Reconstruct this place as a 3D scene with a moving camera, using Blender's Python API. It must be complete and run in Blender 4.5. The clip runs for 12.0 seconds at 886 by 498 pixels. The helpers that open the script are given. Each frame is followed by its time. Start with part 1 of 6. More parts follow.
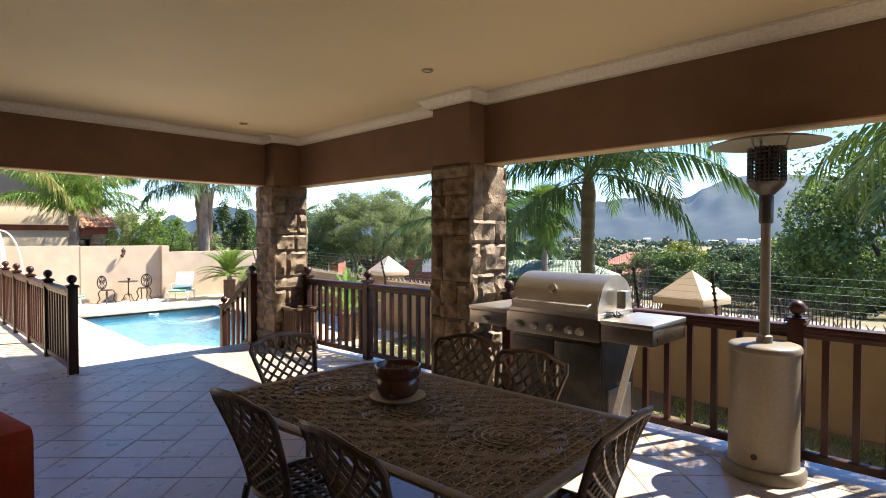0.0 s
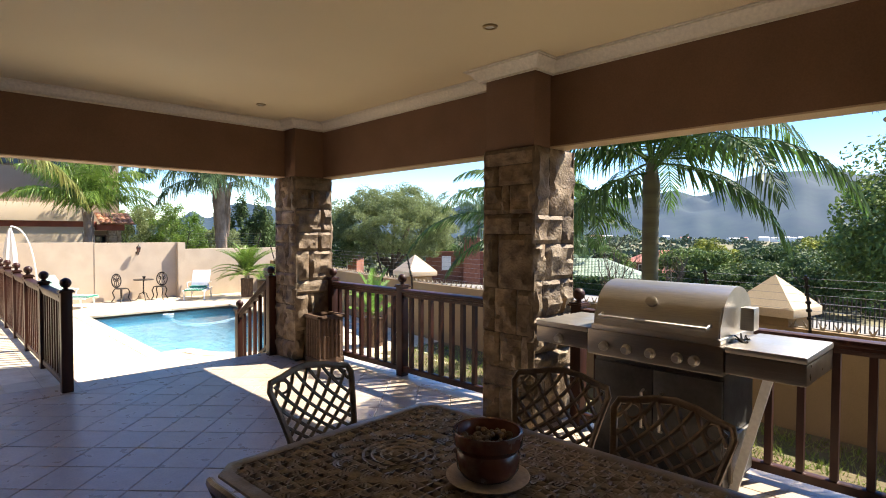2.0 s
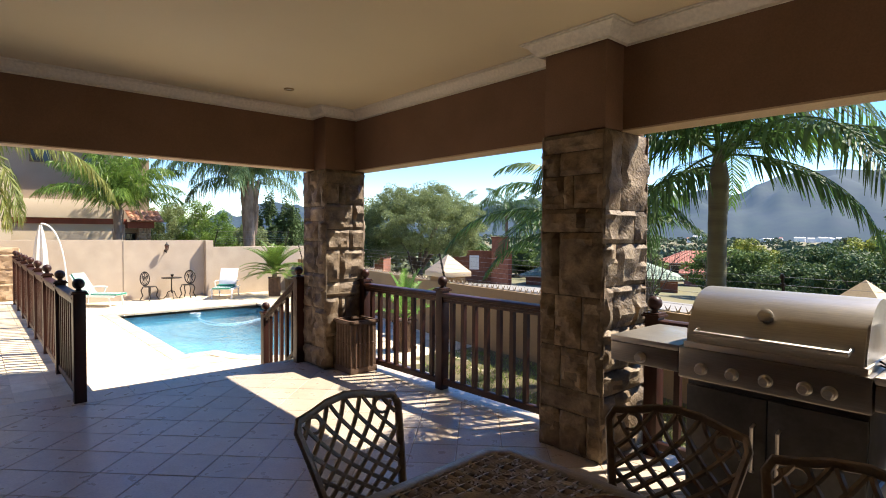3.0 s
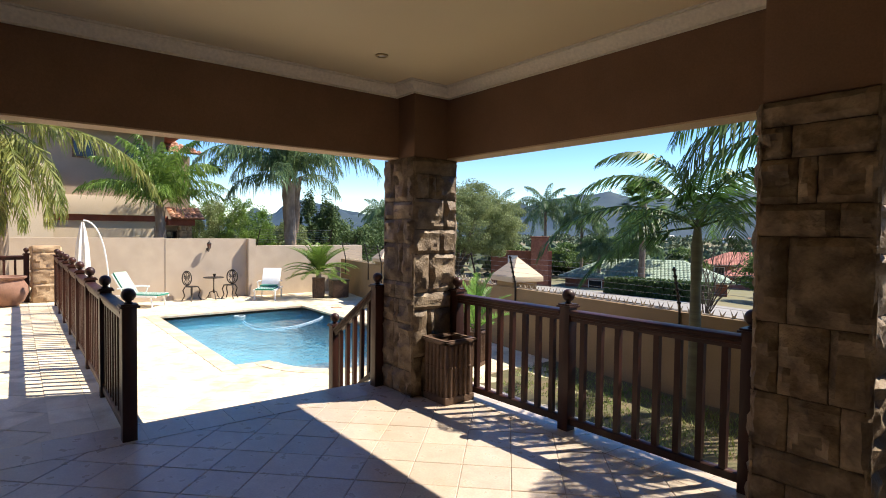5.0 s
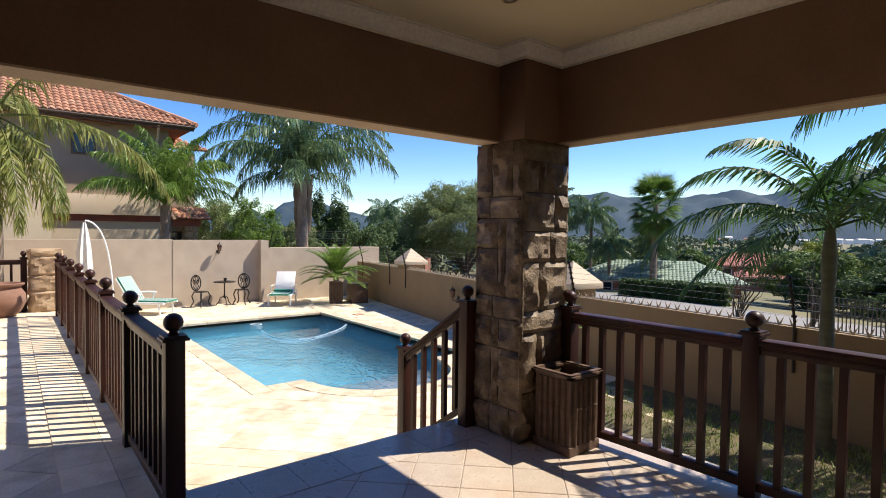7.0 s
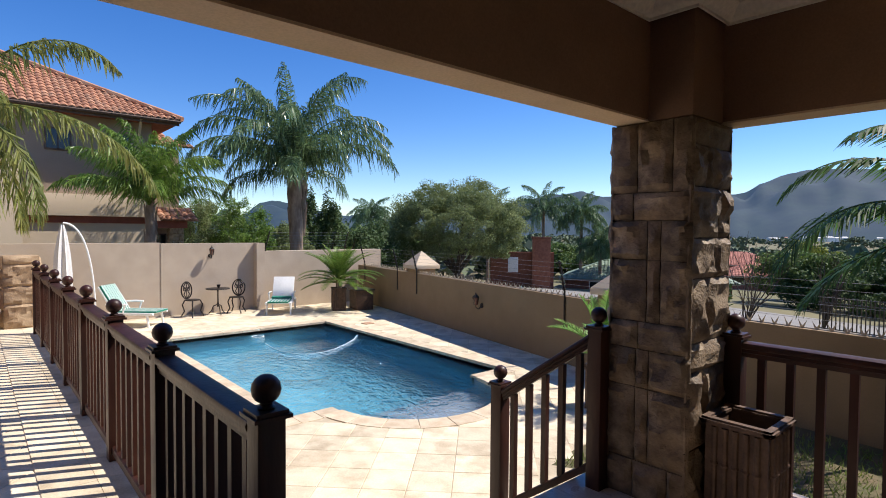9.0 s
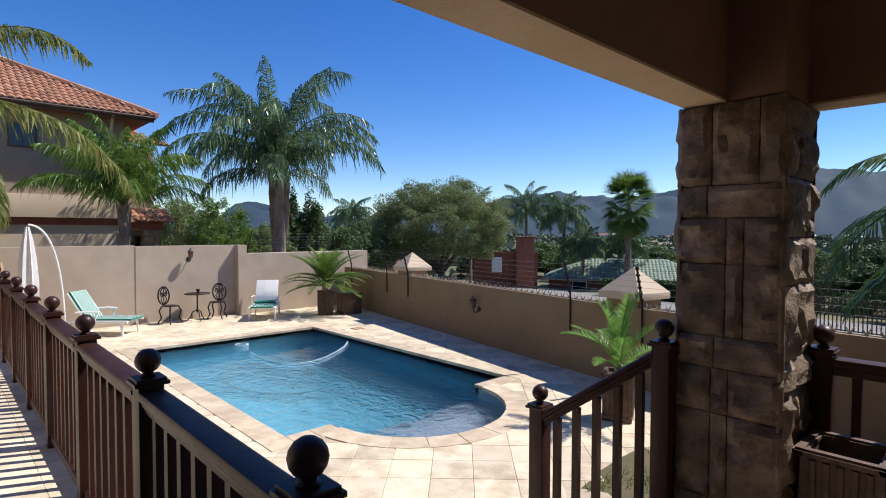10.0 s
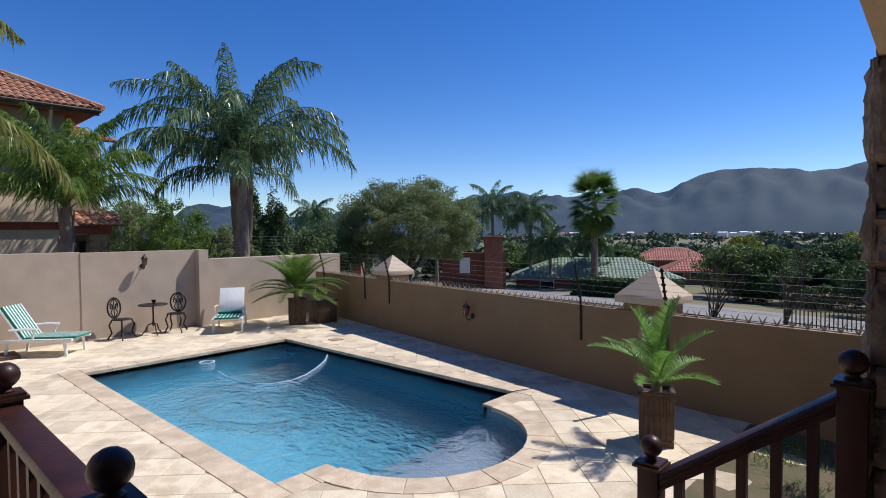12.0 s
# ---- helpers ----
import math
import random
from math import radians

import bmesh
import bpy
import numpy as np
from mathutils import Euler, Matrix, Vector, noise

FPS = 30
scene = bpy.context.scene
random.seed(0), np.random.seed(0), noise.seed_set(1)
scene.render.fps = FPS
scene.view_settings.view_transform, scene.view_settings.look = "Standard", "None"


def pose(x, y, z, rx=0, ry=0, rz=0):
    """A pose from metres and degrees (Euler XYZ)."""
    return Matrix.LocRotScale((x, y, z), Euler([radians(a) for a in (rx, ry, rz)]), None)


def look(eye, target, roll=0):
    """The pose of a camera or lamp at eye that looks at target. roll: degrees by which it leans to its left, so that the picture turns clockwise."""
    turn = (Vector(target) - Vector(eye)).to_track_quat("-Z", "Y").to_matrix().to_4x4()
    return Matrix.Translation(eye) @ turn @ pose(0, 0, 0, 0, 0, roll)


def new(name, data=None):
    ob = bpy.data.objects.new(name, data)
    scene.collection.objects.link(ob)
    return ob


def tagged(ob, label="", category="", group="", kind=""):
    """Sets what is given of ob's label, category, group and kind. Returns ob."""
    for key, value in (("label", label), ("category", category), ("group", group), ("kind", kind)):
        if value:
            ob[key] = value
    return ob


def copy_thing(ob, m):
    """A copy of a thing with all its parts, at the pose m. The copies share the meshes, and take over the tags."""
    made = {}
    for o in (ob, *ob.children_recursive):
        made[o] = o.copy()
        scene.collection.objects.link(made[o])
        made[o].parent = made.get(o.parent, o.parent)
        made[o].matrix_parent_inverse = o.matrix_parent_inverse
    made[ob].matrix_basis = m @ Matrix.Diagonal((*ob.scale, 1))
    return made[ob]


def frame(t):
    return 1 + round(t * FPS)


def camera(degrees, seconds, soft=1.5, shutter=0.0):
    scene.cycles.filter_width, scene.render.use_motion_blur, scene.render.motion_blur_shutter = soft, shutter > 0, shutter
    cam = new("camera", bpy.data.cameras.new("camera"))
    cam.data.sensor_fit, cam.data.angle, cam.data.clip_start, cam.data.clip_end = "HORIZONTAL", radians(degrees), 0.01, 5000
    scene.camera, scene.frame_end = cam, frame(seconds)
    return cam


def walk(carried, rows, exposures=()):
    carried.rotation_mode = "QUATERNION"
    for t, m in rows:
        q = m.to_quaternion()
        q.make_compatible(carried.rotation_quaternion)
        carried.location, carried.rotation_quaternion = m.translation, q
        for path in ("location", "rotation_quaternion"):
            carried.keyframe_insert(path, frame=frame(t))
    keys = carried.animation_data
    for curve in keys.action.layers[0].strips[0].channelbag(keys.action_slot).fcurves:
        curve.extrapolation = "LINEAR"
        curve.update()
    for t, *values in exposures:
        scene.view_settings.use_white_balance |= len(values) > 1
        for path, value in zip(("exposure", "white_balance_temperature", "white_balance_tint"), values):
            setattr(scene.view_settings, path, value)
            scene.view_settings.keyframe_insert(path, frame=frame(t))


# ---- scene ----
cam = camera(78.4, 12.0, soft=1.0)
METRES, EYE, TILT, LEAN, TURN = 7.6, 1.6, 0.0, 0.0, 44.4
ROWS = [
    (0.0, 0.0, 0.0, 0.0, 0.0, -1.3, -0.02),
    (0.5, -0.0128, 0.0233, 0.0002, 0.19, -1.37, -0.05),
    (1.0, -0.0225, 0.0524, 0.0012, 0.38, -1.46, -0.09),
    (1.5, -0.0317, 0.0866, 0.0025, 0.88, -1.57, -0.11),
    (2.0, -0.0443, 0.1233, 0.0019, 1.71, -1.62, -0.17),
    (2.5, -0.057, 0.1629, 0.0003, 2.73, -1.66, -0.27),
    (3.0, -0.0726, 0.2022, 0.0004, 4.4, -1.73, -0.39),
    (3.5, -0.0955, 0.237, 0.0004, 5.85, -1.74, -0.51),
    (5.5, -0.2221, 0.3672, 0.003, 7.39, -1.89, -0.75),
    (6.0, -0.2555, 0.3992, 0.0037, 7.32, -1.87, -0.76),
    (6.5, -0.2912, 0.4315, 0.0035, 7.16, -1.87, -0.71),
    (7.0, -0.3271, 0.464, 0.0028, 6.95, -1.84, -0.71),
    (9.0, -0.4665, 0.5888, 0.0072, 4.62, -1.84, -0.45),
    (9.5, -0.4923, 0.623, 0.0063, 3.52, -1.83, -0.29),
    (10.0, -0.5158, 0.6568, 0.0073, 2.38, -1.81, -0.13),
    (10.5, -0.5385, 0.6906, 0.007, 1.19, -1.81, 0.06),
    (11.0, -0.5569, 0.7217, 0.0066, 0.18, -1.78, 0.25),
    (11.5, -0.5757, 0.7511, 0.0073, -0.78, -1.77, 0.39),
    (12.0, -0.5945, 0.7811, 0.0076, -1.91, -1.76, 0.55),
]
EXPOSURES = [(0.0, 1.68, 7100, 10), (1.5, 1.58, 7150, 10), (2.5, 1.42, 7100, 10), (3.5, 1.2, 7050, 10), (5.5, 0.93, 7050, 10), (7.0, 0.66, 6850, 11), (9.0, 0.42, 6550, 12), (10.0, 0.24, 6350, 13), (12.0, -0.04, 6150, 14)]
walk(cam, [(t, pose(0, 0, EYE, TILT, LEAN, TURN) @ pose(METRES * x, METRES * y, METRES * z, 90 + pitch, roll, yaw)) for t, x, y, z, yaw, pitch, roll in ROWS], EXPOSURES)

# ---- world, sun, exposure ----
SUN_DIR = Vector((0.32, 0.69, 1.0)).normalized()
world = bpy.data.worlds.new("world")
scene.world = world
world.use_nodes = True
_n = world.node_tree.nodes
_sky = _n.new("ShaderNodeTexSky")
_sky.sky_type = "NISHITA"
_sky.sun_disc = False
_sky.sun_elevation = math.asin(SUN_DIR.z)
_sky.sun_rotation = math.atan2(SUN_DIR.x, SUN_DIR.y)
_sky.altitude = 1200
_sky.air_density, _sky.dust_density, _sky.ozone_density = 1.0, 0.0, 3.0
_sat = _n.new("ShaderNodeHueSaturation")
_sat.inputs["Saturation"].default_value = 1.33
_sat.inputs["Hue"].default_value = 0.512
world.node_tree.links.new(_sky.outputs[0], _sat.inputs["Color"])
world.node_tree.links.new(_sat.outputs[0], _n["Background"].inputs[0])
_n["Background"].inputs[1].default_value = 0.129
sun = new("sun", bpy.data.lights.new("sun", "SUN"))
sun.data.energy, sun.data.angle, sun.data.color = 5.2, radians(0.53), (1.0, 0.95, 0.87)
sun.matrix_world = look((0, 0, 30), Vector((0, 0, 30)) - SUN_DIR)


# ---- materials ----
def mat(name, c1, c2=None, scale=6.0, rough=0.7, bump=0.2, metal=0.0, fine=40.0, rnd=0.0, spec=0.5, stain=None, stain_scale=0.8, coat=0.0, stretch=None):
    """Two-scale noise colour with fine relief; rnd varies the value from object to object."""
    m = bpy.data.materials.new(name)
    m.use_nodes = True
    nt = m.node_tree
    N, L = nt.nodes, nt.links
    b = N["Principled BSDF"]
    tc = N.new("ShaderNodeNewGeometry")
    src = tc.outputs["Position"]
    if stretch:
        mp = N.new("ShaderNodeMapping")
        mp.inputs["Scale"].default_value = stretch
        L.new(src, mp.inputs[0])
        src = mp.outputs[0]
    c2 = c2 or tuple(v * 0.75 for v in c1)
    n1 = N.new("ShaderNodeTexNoise")
    n1.inputs["Scale"].default_value, n1.inputs["Detail"].default_value = scale, 6
    n2 = N.new("ShaderNodeTexNoise")
    n2.inputs["Scale"].default_value, n2.inputs["Detail"].default_value = fine, 4
    L.new(src, n1.inputs[0]), L.new(src, n2.inputs[0])
    mix = N.new("ShaderNodeMix")
    mix.data_type = "RGBA"
    mix.inputs[6].default_value, mix.inputs[7].default_value = (*c1, 1), (*c2, 1)
    ramp = N.new("ShaderNodeMapRange")
    ramp.inputs[1].default_value, ramp.inputs[2].default_value = 0.36, 0.66
    L.new(n1.outputs[0], ramp.inputs[0]), L.new(ramp.outputs[0], mix.inputs[0])
    out = mix.outputs[2]
    if stain:
        n3 = N.new("ShaderNodeTexNoise")
        n3.inputs["Scale"].default_value, n3.inputs["Detail"].default_value = stain_scale, 8
        L.new(src, n3.inputs[0])
        r3 = N.new("ShaderNodeMapRange")
        r3.inputs[1].default_value, r3.inputs[2].default_value = 0.52, 0.75
        L.new(n3.outputs[0], r3.inputs[0])
        m3 = N.new("ShaderNodeMix")
        m3.data_type = "RGBA"
        m3.inputs[7].default_value = (*stain, 1)
        L.new(r3.outputs[0], m3.inputs[0]), L.new(out, m3.inputs[6])
        out = m3.outputs[2]
    hsv = N.new("ShaderNodeHueSaturation")
    L.new(out, hsv.inputs["Color"])
    val = N.new("ShaderNodeMapRange")
    val.inputs[1].default_value, val.inputs[2].default_value = 0.3, 0.7
    val.inputs[3].default_value, val.inputs[4].default_value = 0.9, 1.1
    L.new(n2.outputs[0], val.inputs[0])
    last = val.outputs[0]
    if rnd:
        oi = N.new("ShaderNodeObjectInfo")
        geo = N.new("ShaderNodeNewGeometry")
        add = N.new("ShaderNodeMath")
        add.operation = "ADD"
        L.new(oi.outputs["Random"], add.inputs[0]), L.new(geo.outputs["Random Per Island"], add.inputs[1])
        fr = N.new("ShaderNodeMath")
        fr.operation = "FRACT"
        L.new(add.outputs[0], fr.inputs[0])
        mr = N.new("ShaderNodeMapRange")
        mr.inputs[3].default_value, mr.inputs[4].default_value = 1 - rnd, 1 + rnd
        L.new(fr.outputs[0], mr.inputs[0])
        mul = N.new("ShaderNodeMath")
        mul.operation = "MULTIPLY"
        L.new(mr.outputs[0], mul.inputs[0]), L.new(last, mul.inputs[1])
        last = mul.outputs[0]
    L.new(last, hsv.inputs["Value"])
    L.new(hsv.outputs[0], b.inputs["Base Color"])
    rr = N.new("ShaderNodeMapRange")
    rr.inputs[3].default_value, rr.inputs[4].default_value = max(0.02, rough - 0.1), min(1, rough + 0.1)
    L.new(n1.outputs[0], rr.inputs[0]), L.new(rr.outputs[0], b.inputs["Roughness"])
    b.inputs["Metallic"].default_value = metal
    b.inputs["Specular IOR Level"].default_value = spec
    b.inputs["Coat Weight"].default_value = coat
    b.inputs["Coat Roughness"].default_value = 0.15
    if bump:
        bp = N.new("ShaderNodeBump")
        bp.inputs["Strength"].default_value, bp.inputs["Distance"].default_value = bump, 0.02
        ad = N.new("ShaderNodeMath")
        ad.operation = "MULTIPLY_ADD"
        ad.inputs[1].default_value = 0.5
        L.new(n2.outputs[0], ad.inputs[0]), L.new(n1.outputs[0], ad.inputs[2])
        L.new(ad.outputs[0], bp.inputs["Height"]), L.new(bp.outputs[0], b.inputs["Normal"])
    return m


def leaf_mat(name, c1, c2, trans=0.35, rough=0.45):
    """Leaf: two greens by piece, with light passing through."""
    m = mat(name, c1, c2, scale=1.5, rough=rough, bump=0, rnd=0.35, fine=8, spec=0.3)
    nt = m.node_tree
    b = nt.nodes["Principled BSDF"]
    tr = nt.nodes.new("ShaderNodeBsdfTranslucent")
    ms = nt.nodes.new("ShaderNodeMixShader")
    ms.inputs[0].default_value = trans
    col = b.inputs["Base Color"].links[0].from_socket
    nt.links.new(col, tr.inputs[0])
    nt.links.new(b.outputs[0], ms.inputs[1]), nt.links.new(tr.outputs[0], ms.inputs[2])
    nt.links.new(ms.outputs[0], nt.nodes["Material Output"].inputs[0])
    return m


M = {}
M["tile"] = mat("veranda_tile", (0.50, 0.415, 0.33), (0.44, 0.36, 0.285), 9, 0.30, 0.06, rnd=0.07, fine=60, stain=(0.46, 0.35, 0.26), stain_scale=3)
M["grout"] = mat("grout", (0.40, 0.32, 0.25), None, 20, 0.9, 0.3)
M["pave"] = mat("cream_paving", (0.72, 0.62, 0.45), (0.64, 0.52, 0.36), 5, 0.75, 0.25, rnd=0.14, fine=70, stain=(0.46, 0.37, 0.25), stain_scale=2.5)
M["coping"] = mat("sandstone_coping", (0.64, 0.53, 0.38), (0.52, 0.40, 0.27), 7, 0.75, 0.3, rnd=0.1, fine=60, stain=(0.45, 0.35, 0.24), stain_scale=3)
M["bed"] = mat("paving_joint", (0.52, 0.43, 0.30), (0.44, 0.36, 0.25), 10, 0.95, 0.3)
M["plaster"] = mat("beige_plaster", (0.47, 0.38, 0.29), (0.43, 0.345, 0.26), 2.5, 0.9, 0.12, fine=120, stain=(0.38, 0.30, 0.22), stain_scale=0.7)
M["ochre"] = mat("ochre_plaster", (0.275, 0.188, 0.10), (0.243, 0.165, 0.086), 2.0, 0.9, 0.15, fine=110, stain=(0.22, 0.15, 0.08), stain_scale=0.9)
M["beam"] = mat("brown_plaster", (0.205, 0.113, 0.068), (0.18, 0.10, 0.06), 2.5, 0.75, 0.15, fine=90)
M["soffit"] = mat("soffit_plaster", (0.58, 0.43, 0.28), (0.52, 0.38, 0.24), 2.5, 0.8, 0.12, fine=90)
M["ceiling"] = mat("cream_ceiling", (0.68, 0.57, 0.37), (0.65, 0.54, 0.35), 0.8, 0.65, 0.03, fine=150)
M["cornice"] = mat("white_cornice", (0.72, 0.66, 0.56), (0.70, 0.64, 0.54), 2, 0.6, 0.005)
M["stone"] = mat("rock_face_stone", (0.215, 0.15, 0.09), (0.10, 0.067, 0.04), 9, 0.65, 0.9, rnd=0.25, fine=55, stain=(0.36, 0.275, 0.18), stain_scale=5)
M["sandstone"] = mat("pale_sandstone", (0.42, 0.29, 0.17), (0.30, 0.20, 0.115), 9, 0.9, 0.7, rnd=0.15, fine=55, stain=(0.46, 0.34, 0.21), stain_scale=4)
M["stone_joint"] = mat("stone_joint", (0.10, 0.072, 0.046), None, 12, 0.95, 0.5)
M["wood"] = mat("dark_stained_wood", (0.050, 0.016, 0.010), (0.026, 0.009, 0.006), 6, 0.45, 0.15, fine=50, spec=0.3, stretch=(1, 1, 0.2), coat=0.08)
M["iron"] = mat("black_iron", (0.022, 0.018, 0.016), (0.035, 0.028, 0.024), 30, 0.5, 0.2, metal=0.6)
M["bronze"] = mat("cast_aluminium_bronze", (0.18, 0.128, 0.088), (0.12, 0.083, 0.056), 14, 0.40, 0.2, metal=0.4, fine=90)
# paler than the chair bronze; for the table rim and scrollwork
M["table_bronze"] = mat("pale_bronze_table", (0.30, 0.245, 0.19), (0.215, 0.172, 0.13), 14, 0.42, 0.2, metal=0.3, fine=90)
M["white_plastic"] = mat("white_plastic", (0.80, 0.80, 0.78), (0.74, 0.74, 0.72), 5, 0.35, 0.03)
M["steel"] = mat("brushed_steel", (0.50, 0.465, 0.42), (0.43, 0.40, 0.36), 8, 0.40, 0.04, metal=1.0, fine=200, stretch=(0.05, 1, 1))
# steel copy darkened for front faces that mirror the dim interior
M["steel_front"] = mat("dim_reflection_steel", (0.32, 0.285, 0.245), (0.24, 0.21, 0.18), 8, 0.30, 0.04, metal=1.0, fine=200, stretch=(0.05, 1, 1))
M["steel_dark"] = mat("dark_steel", (0.09, 0.085, 0.08), (0.06, 0.056, 0.052), 8, 0.4, 0.04, metal=0.7)
M["roof"] = mat("terracotta_tile", (0.42, 0.20, 0.11), (0.33, 0.145, 0.08), 2.2, 0.8, 0.2, rnd=0.2, fine=30, stain=(0.48, 0.30, 0.19), stain_scale=1.4)
M["roof_green"] = mat("green_roof_tile", (0.22, 0.29, 0.21), (0.17, 0.235, 0.165), 2.2, 0.7, 0.2, rnd=0.12)
M["roof_red"] = mat("red_roof_tile", (0.42, 0.16, 0.11), (0.34, 0.12, 0.08), 2.2, 0.8, 0.2, rnd=0.12)
M["brick"] = mat("face_brick", (0.27, 0.105, 0.06), (0.20, 0.075, 0.045), 5, 0.9, 0.4, rnd=0.2)
M["house_wall"] = mat("house_plaster", (0.56, 0.45, 0.32), (0.51, 0.41, 0.29), 1.2, 0.9, 0.12, fine=80)
M["house_band"] = mat("red_oxide_band", (0.28, 0.075, 0.04), None, 3, 0.8, 0.1)
# darkened copy of the house plaster, for walls shaded by the eaves
M["house_shade"] = mat("eave_shade_plaster", (0.34, 0.26, 0.185), (0.31, 0.235, 0.165), 1.5, 0.9, 0.12)
M["window_dark"] = mat("dark_pane", (0.02, 0.022, 0.025), None, 3, 0.08, 0, spec=0.6)
M["ground"] = mat("dry_ground", (0.14, 0.13, 0.06), (0.20, 0.16, 0.085), 0.03, 0.95, 0.3, fine=1.2, stain=(0.09, 0.11, 0.05), stain_scale=0.06)
M["grass"] = mat("lawn_soil", (0.09, 0.085, 0.035), (0.14, 0.10, 0.055), 3, 0.95, 0.5, fine=40)
M["blade"] = leaf_mat("grass_blade", (0.16, 0.24, 0.05), (0.24, 0.26, 0.08), 0.3)
M["road"] = mat("asphalt", (0.24, 0.225, 0.205), (0.20, 0.19, 0.175), 1.0, 0.9, 0.2)
# mottled in two tones in place of the rippling light on the floor
M["pool"] = mat("pool_plaster", (0.092, 0.315, 0.44), (0.052, 0.22, 0.34), 2.6, 0.8, 0.0, fine=6)
M["pool_step"] = mat("pebble_step", (0.20, 0.24, 0.31), (0.10, 0.13, 0.20), 30, 0.8, 0.3, fine=60)
M["pool_tile"] = mat("waterline_tile", (0.11, 0.15, 0.20), (0.16, 0.20, 0.25), 15, 0.3, 0.05)
M["terracotta"] = mat("clay_pot", (0.25, 0.13, 0.085), (0.20, 0.10, 0.065), 6, 0.8, 0.2, stain=(0.3, 0.2, 0.15), stain_scale=3)
M["planter"] = mat("brown_cast_planter", (0.12, 0.068, 0.042), (0.075, 0.042, 0.026), 14, 0.6, 0.35, fine=60)
M["soil"] = mat("potting_soil", (0.045, 0.03, 0.02), None, 30, 0.95, 0.9)
M["bark"] = mat("palm_bark", (0.33, 0.25, 0.18), (0.15, 0.105, 0.07), 5, 0.9, 0.9, fine=25, stretch=(1, 1, 0.35))
M["king_bark"] = mat("smooth_palm_bark", (0.11, 0.11, 0.06), (0.075, 0.07, 0.042), 3, 0.7, 0.3, stretch=(0.3, 0.3, 4))
M["twig"] = mat("tree_bark", (0.10, 0.075, 0.055), (0.06, 0.045, 0.033), 8, 0.9, 0.6)
M["frond"] = leaf_mat("palm_leaflet", (0.11, 0.20, 0.035), (0.18, 0.27, 0.055), 0.4, 0.36)
M["frond_b"] = leaf_mat("palm_leaflet_bluish", (0.095, 0.165, 0.07), (0.165, 0.235, 0.115), 0.35, 0.3)
M["frond_y"] = leaf_mat("palm_leaflet_yellow", (0.30, 0.30, 0.09), (0.17, 0.21, 0.055), 0.45)
M["frond_k"] = leaf_mat("king_palm_leaflet", (0.05, 0.115, 0.032), (0.085, 0.165, 0.042), 0.4, 0.5)
M["cycad"] = leaf_mat("cycad_leaflet", (0.14, 0.30, 0.05), (0.20, 0.36, 0.08), 0.4)
M["olive_leaf"] = leaf_mat("olive_leaf", (0.17, 0.215, 0.085), (0.23, 0.27, 0.12), 0.42, 0.75)
M["leaf"] = leaf_mat("broad_leaf", (0.085, 0.14, 0.035), (0.13, 0.19, 0.05), 0.3, 0.65)
M["leaf_dark"] = leaf_mat("dark_leaf", (0.05, 0.09, 0.028), (0.08, 0.125, 0.04), 0.25, 0.65)
M["leaf_y"] = leaf_mat("yellow_green_leaf", (0.28, 0.29, 0.05), (0.18, 0.22, 0.04), 0.3, 0.65)
M["far_leaf"] = mat("far_woods", (0.085, 0.125, 0.07), (0.13, 0.15, 0.08), 0.15, 0.9, 0.0, rnd=0.35, fine=1)
M["cushion"] = mat("green_cushion", (0.02, 0.22, 0.15), (0.015, 0.18, 0.12), 10, 0.85, 0.2)
M["cushion_w"] = mat("white_stripe_fabric", (0.74, 0.76, 0.72), None, 10, 0.85, 0.2)
M["white_fabric"] = mat("white_canvas", (0.75, 0.73, 0.70), (0.68, 0.66, 0.63), 4, 0.85, 0.25)
M["orange"] = mat("orange_upholstery", (0.42, 0.05, 0.015), (0.34, 0.04, 0.012), 8, 0.8, 0.3)
M["heater"] = mat("taupe_enamel", (0.20, 0.168, 0.125), (0.18, 0.15, 0.11), 5, 0.4, 0.04)
M["spike"] = mat("galvanised_spike", (0.42, 0.36, 0.28), None, 20, 0.5, 0.1, metal=0.5)
M["wire"] = mat("fence_wire", (0.30, 0.29, 0.28), None, 20, 0.5, 0, metal=0.6)
M["hose"] = mat("pool_hose", (0.42, 0.56, 0.64), None, 10, 0.5, 0.05)
M["glaze"] = mat("glazed_bowl", (0.16, 0.062, 0.04), (0.10, 0.04, 0.028), 9, 0.25, 0.1, stain=(0.30, 0.22, 0.16), stain_scale=7)
M["lamp_glow"] = mat("downlight_glass", (0.8, 0.78, 0.7), None, 3, 0.2, 0)

water = bpy.data.materials.new("pool_water")
water.use_nodes = True
_w = water.node_tree
_b = _w.nodes["Principled BSDF"]
_b.inputs["Base Color"].default_value = (0.80, 0.95, 1.0, 1)
_b.inputs["Roughness"].default_value = 0.0
_b.inputs["IOR"].default_value = 1.33
_b.inputs["Transmission Weight"].default_value = 1.0
_wn = _w.nodes.new("ShaderNodeTexNoise")
_wn.inputs["Scale"].default_value, _wn.inputs["Detail"].default_value, _wn.inputs["Distortion"].default_value = 4.6, 4.0, 1.0
_wt = _w.nodes.new("ShaderNodeTexCoord")
_wp = _w.nodes.new("ShaderNodeBump")
_wp.inputs["Strength"].default_value, _wp.inputs["Distance"].default_value = 1.0, 0.30
_w.links.new(_wt.outputs["Object"], _wn.inputs[0])
_wf = _w.nodes.new("ShaderNodeTexNoise")
_wf.inputs["Scale"].default_value, _wf.inputs["Detail"].default_value, _wf.inputs["Distortion"].default_value = 9.0, 2.0, 1.6
_w.links.new(_wt.outputs["Object"], _wf.inputs[0])
_wa = _w.nodes.new("ShaderNodeMath")
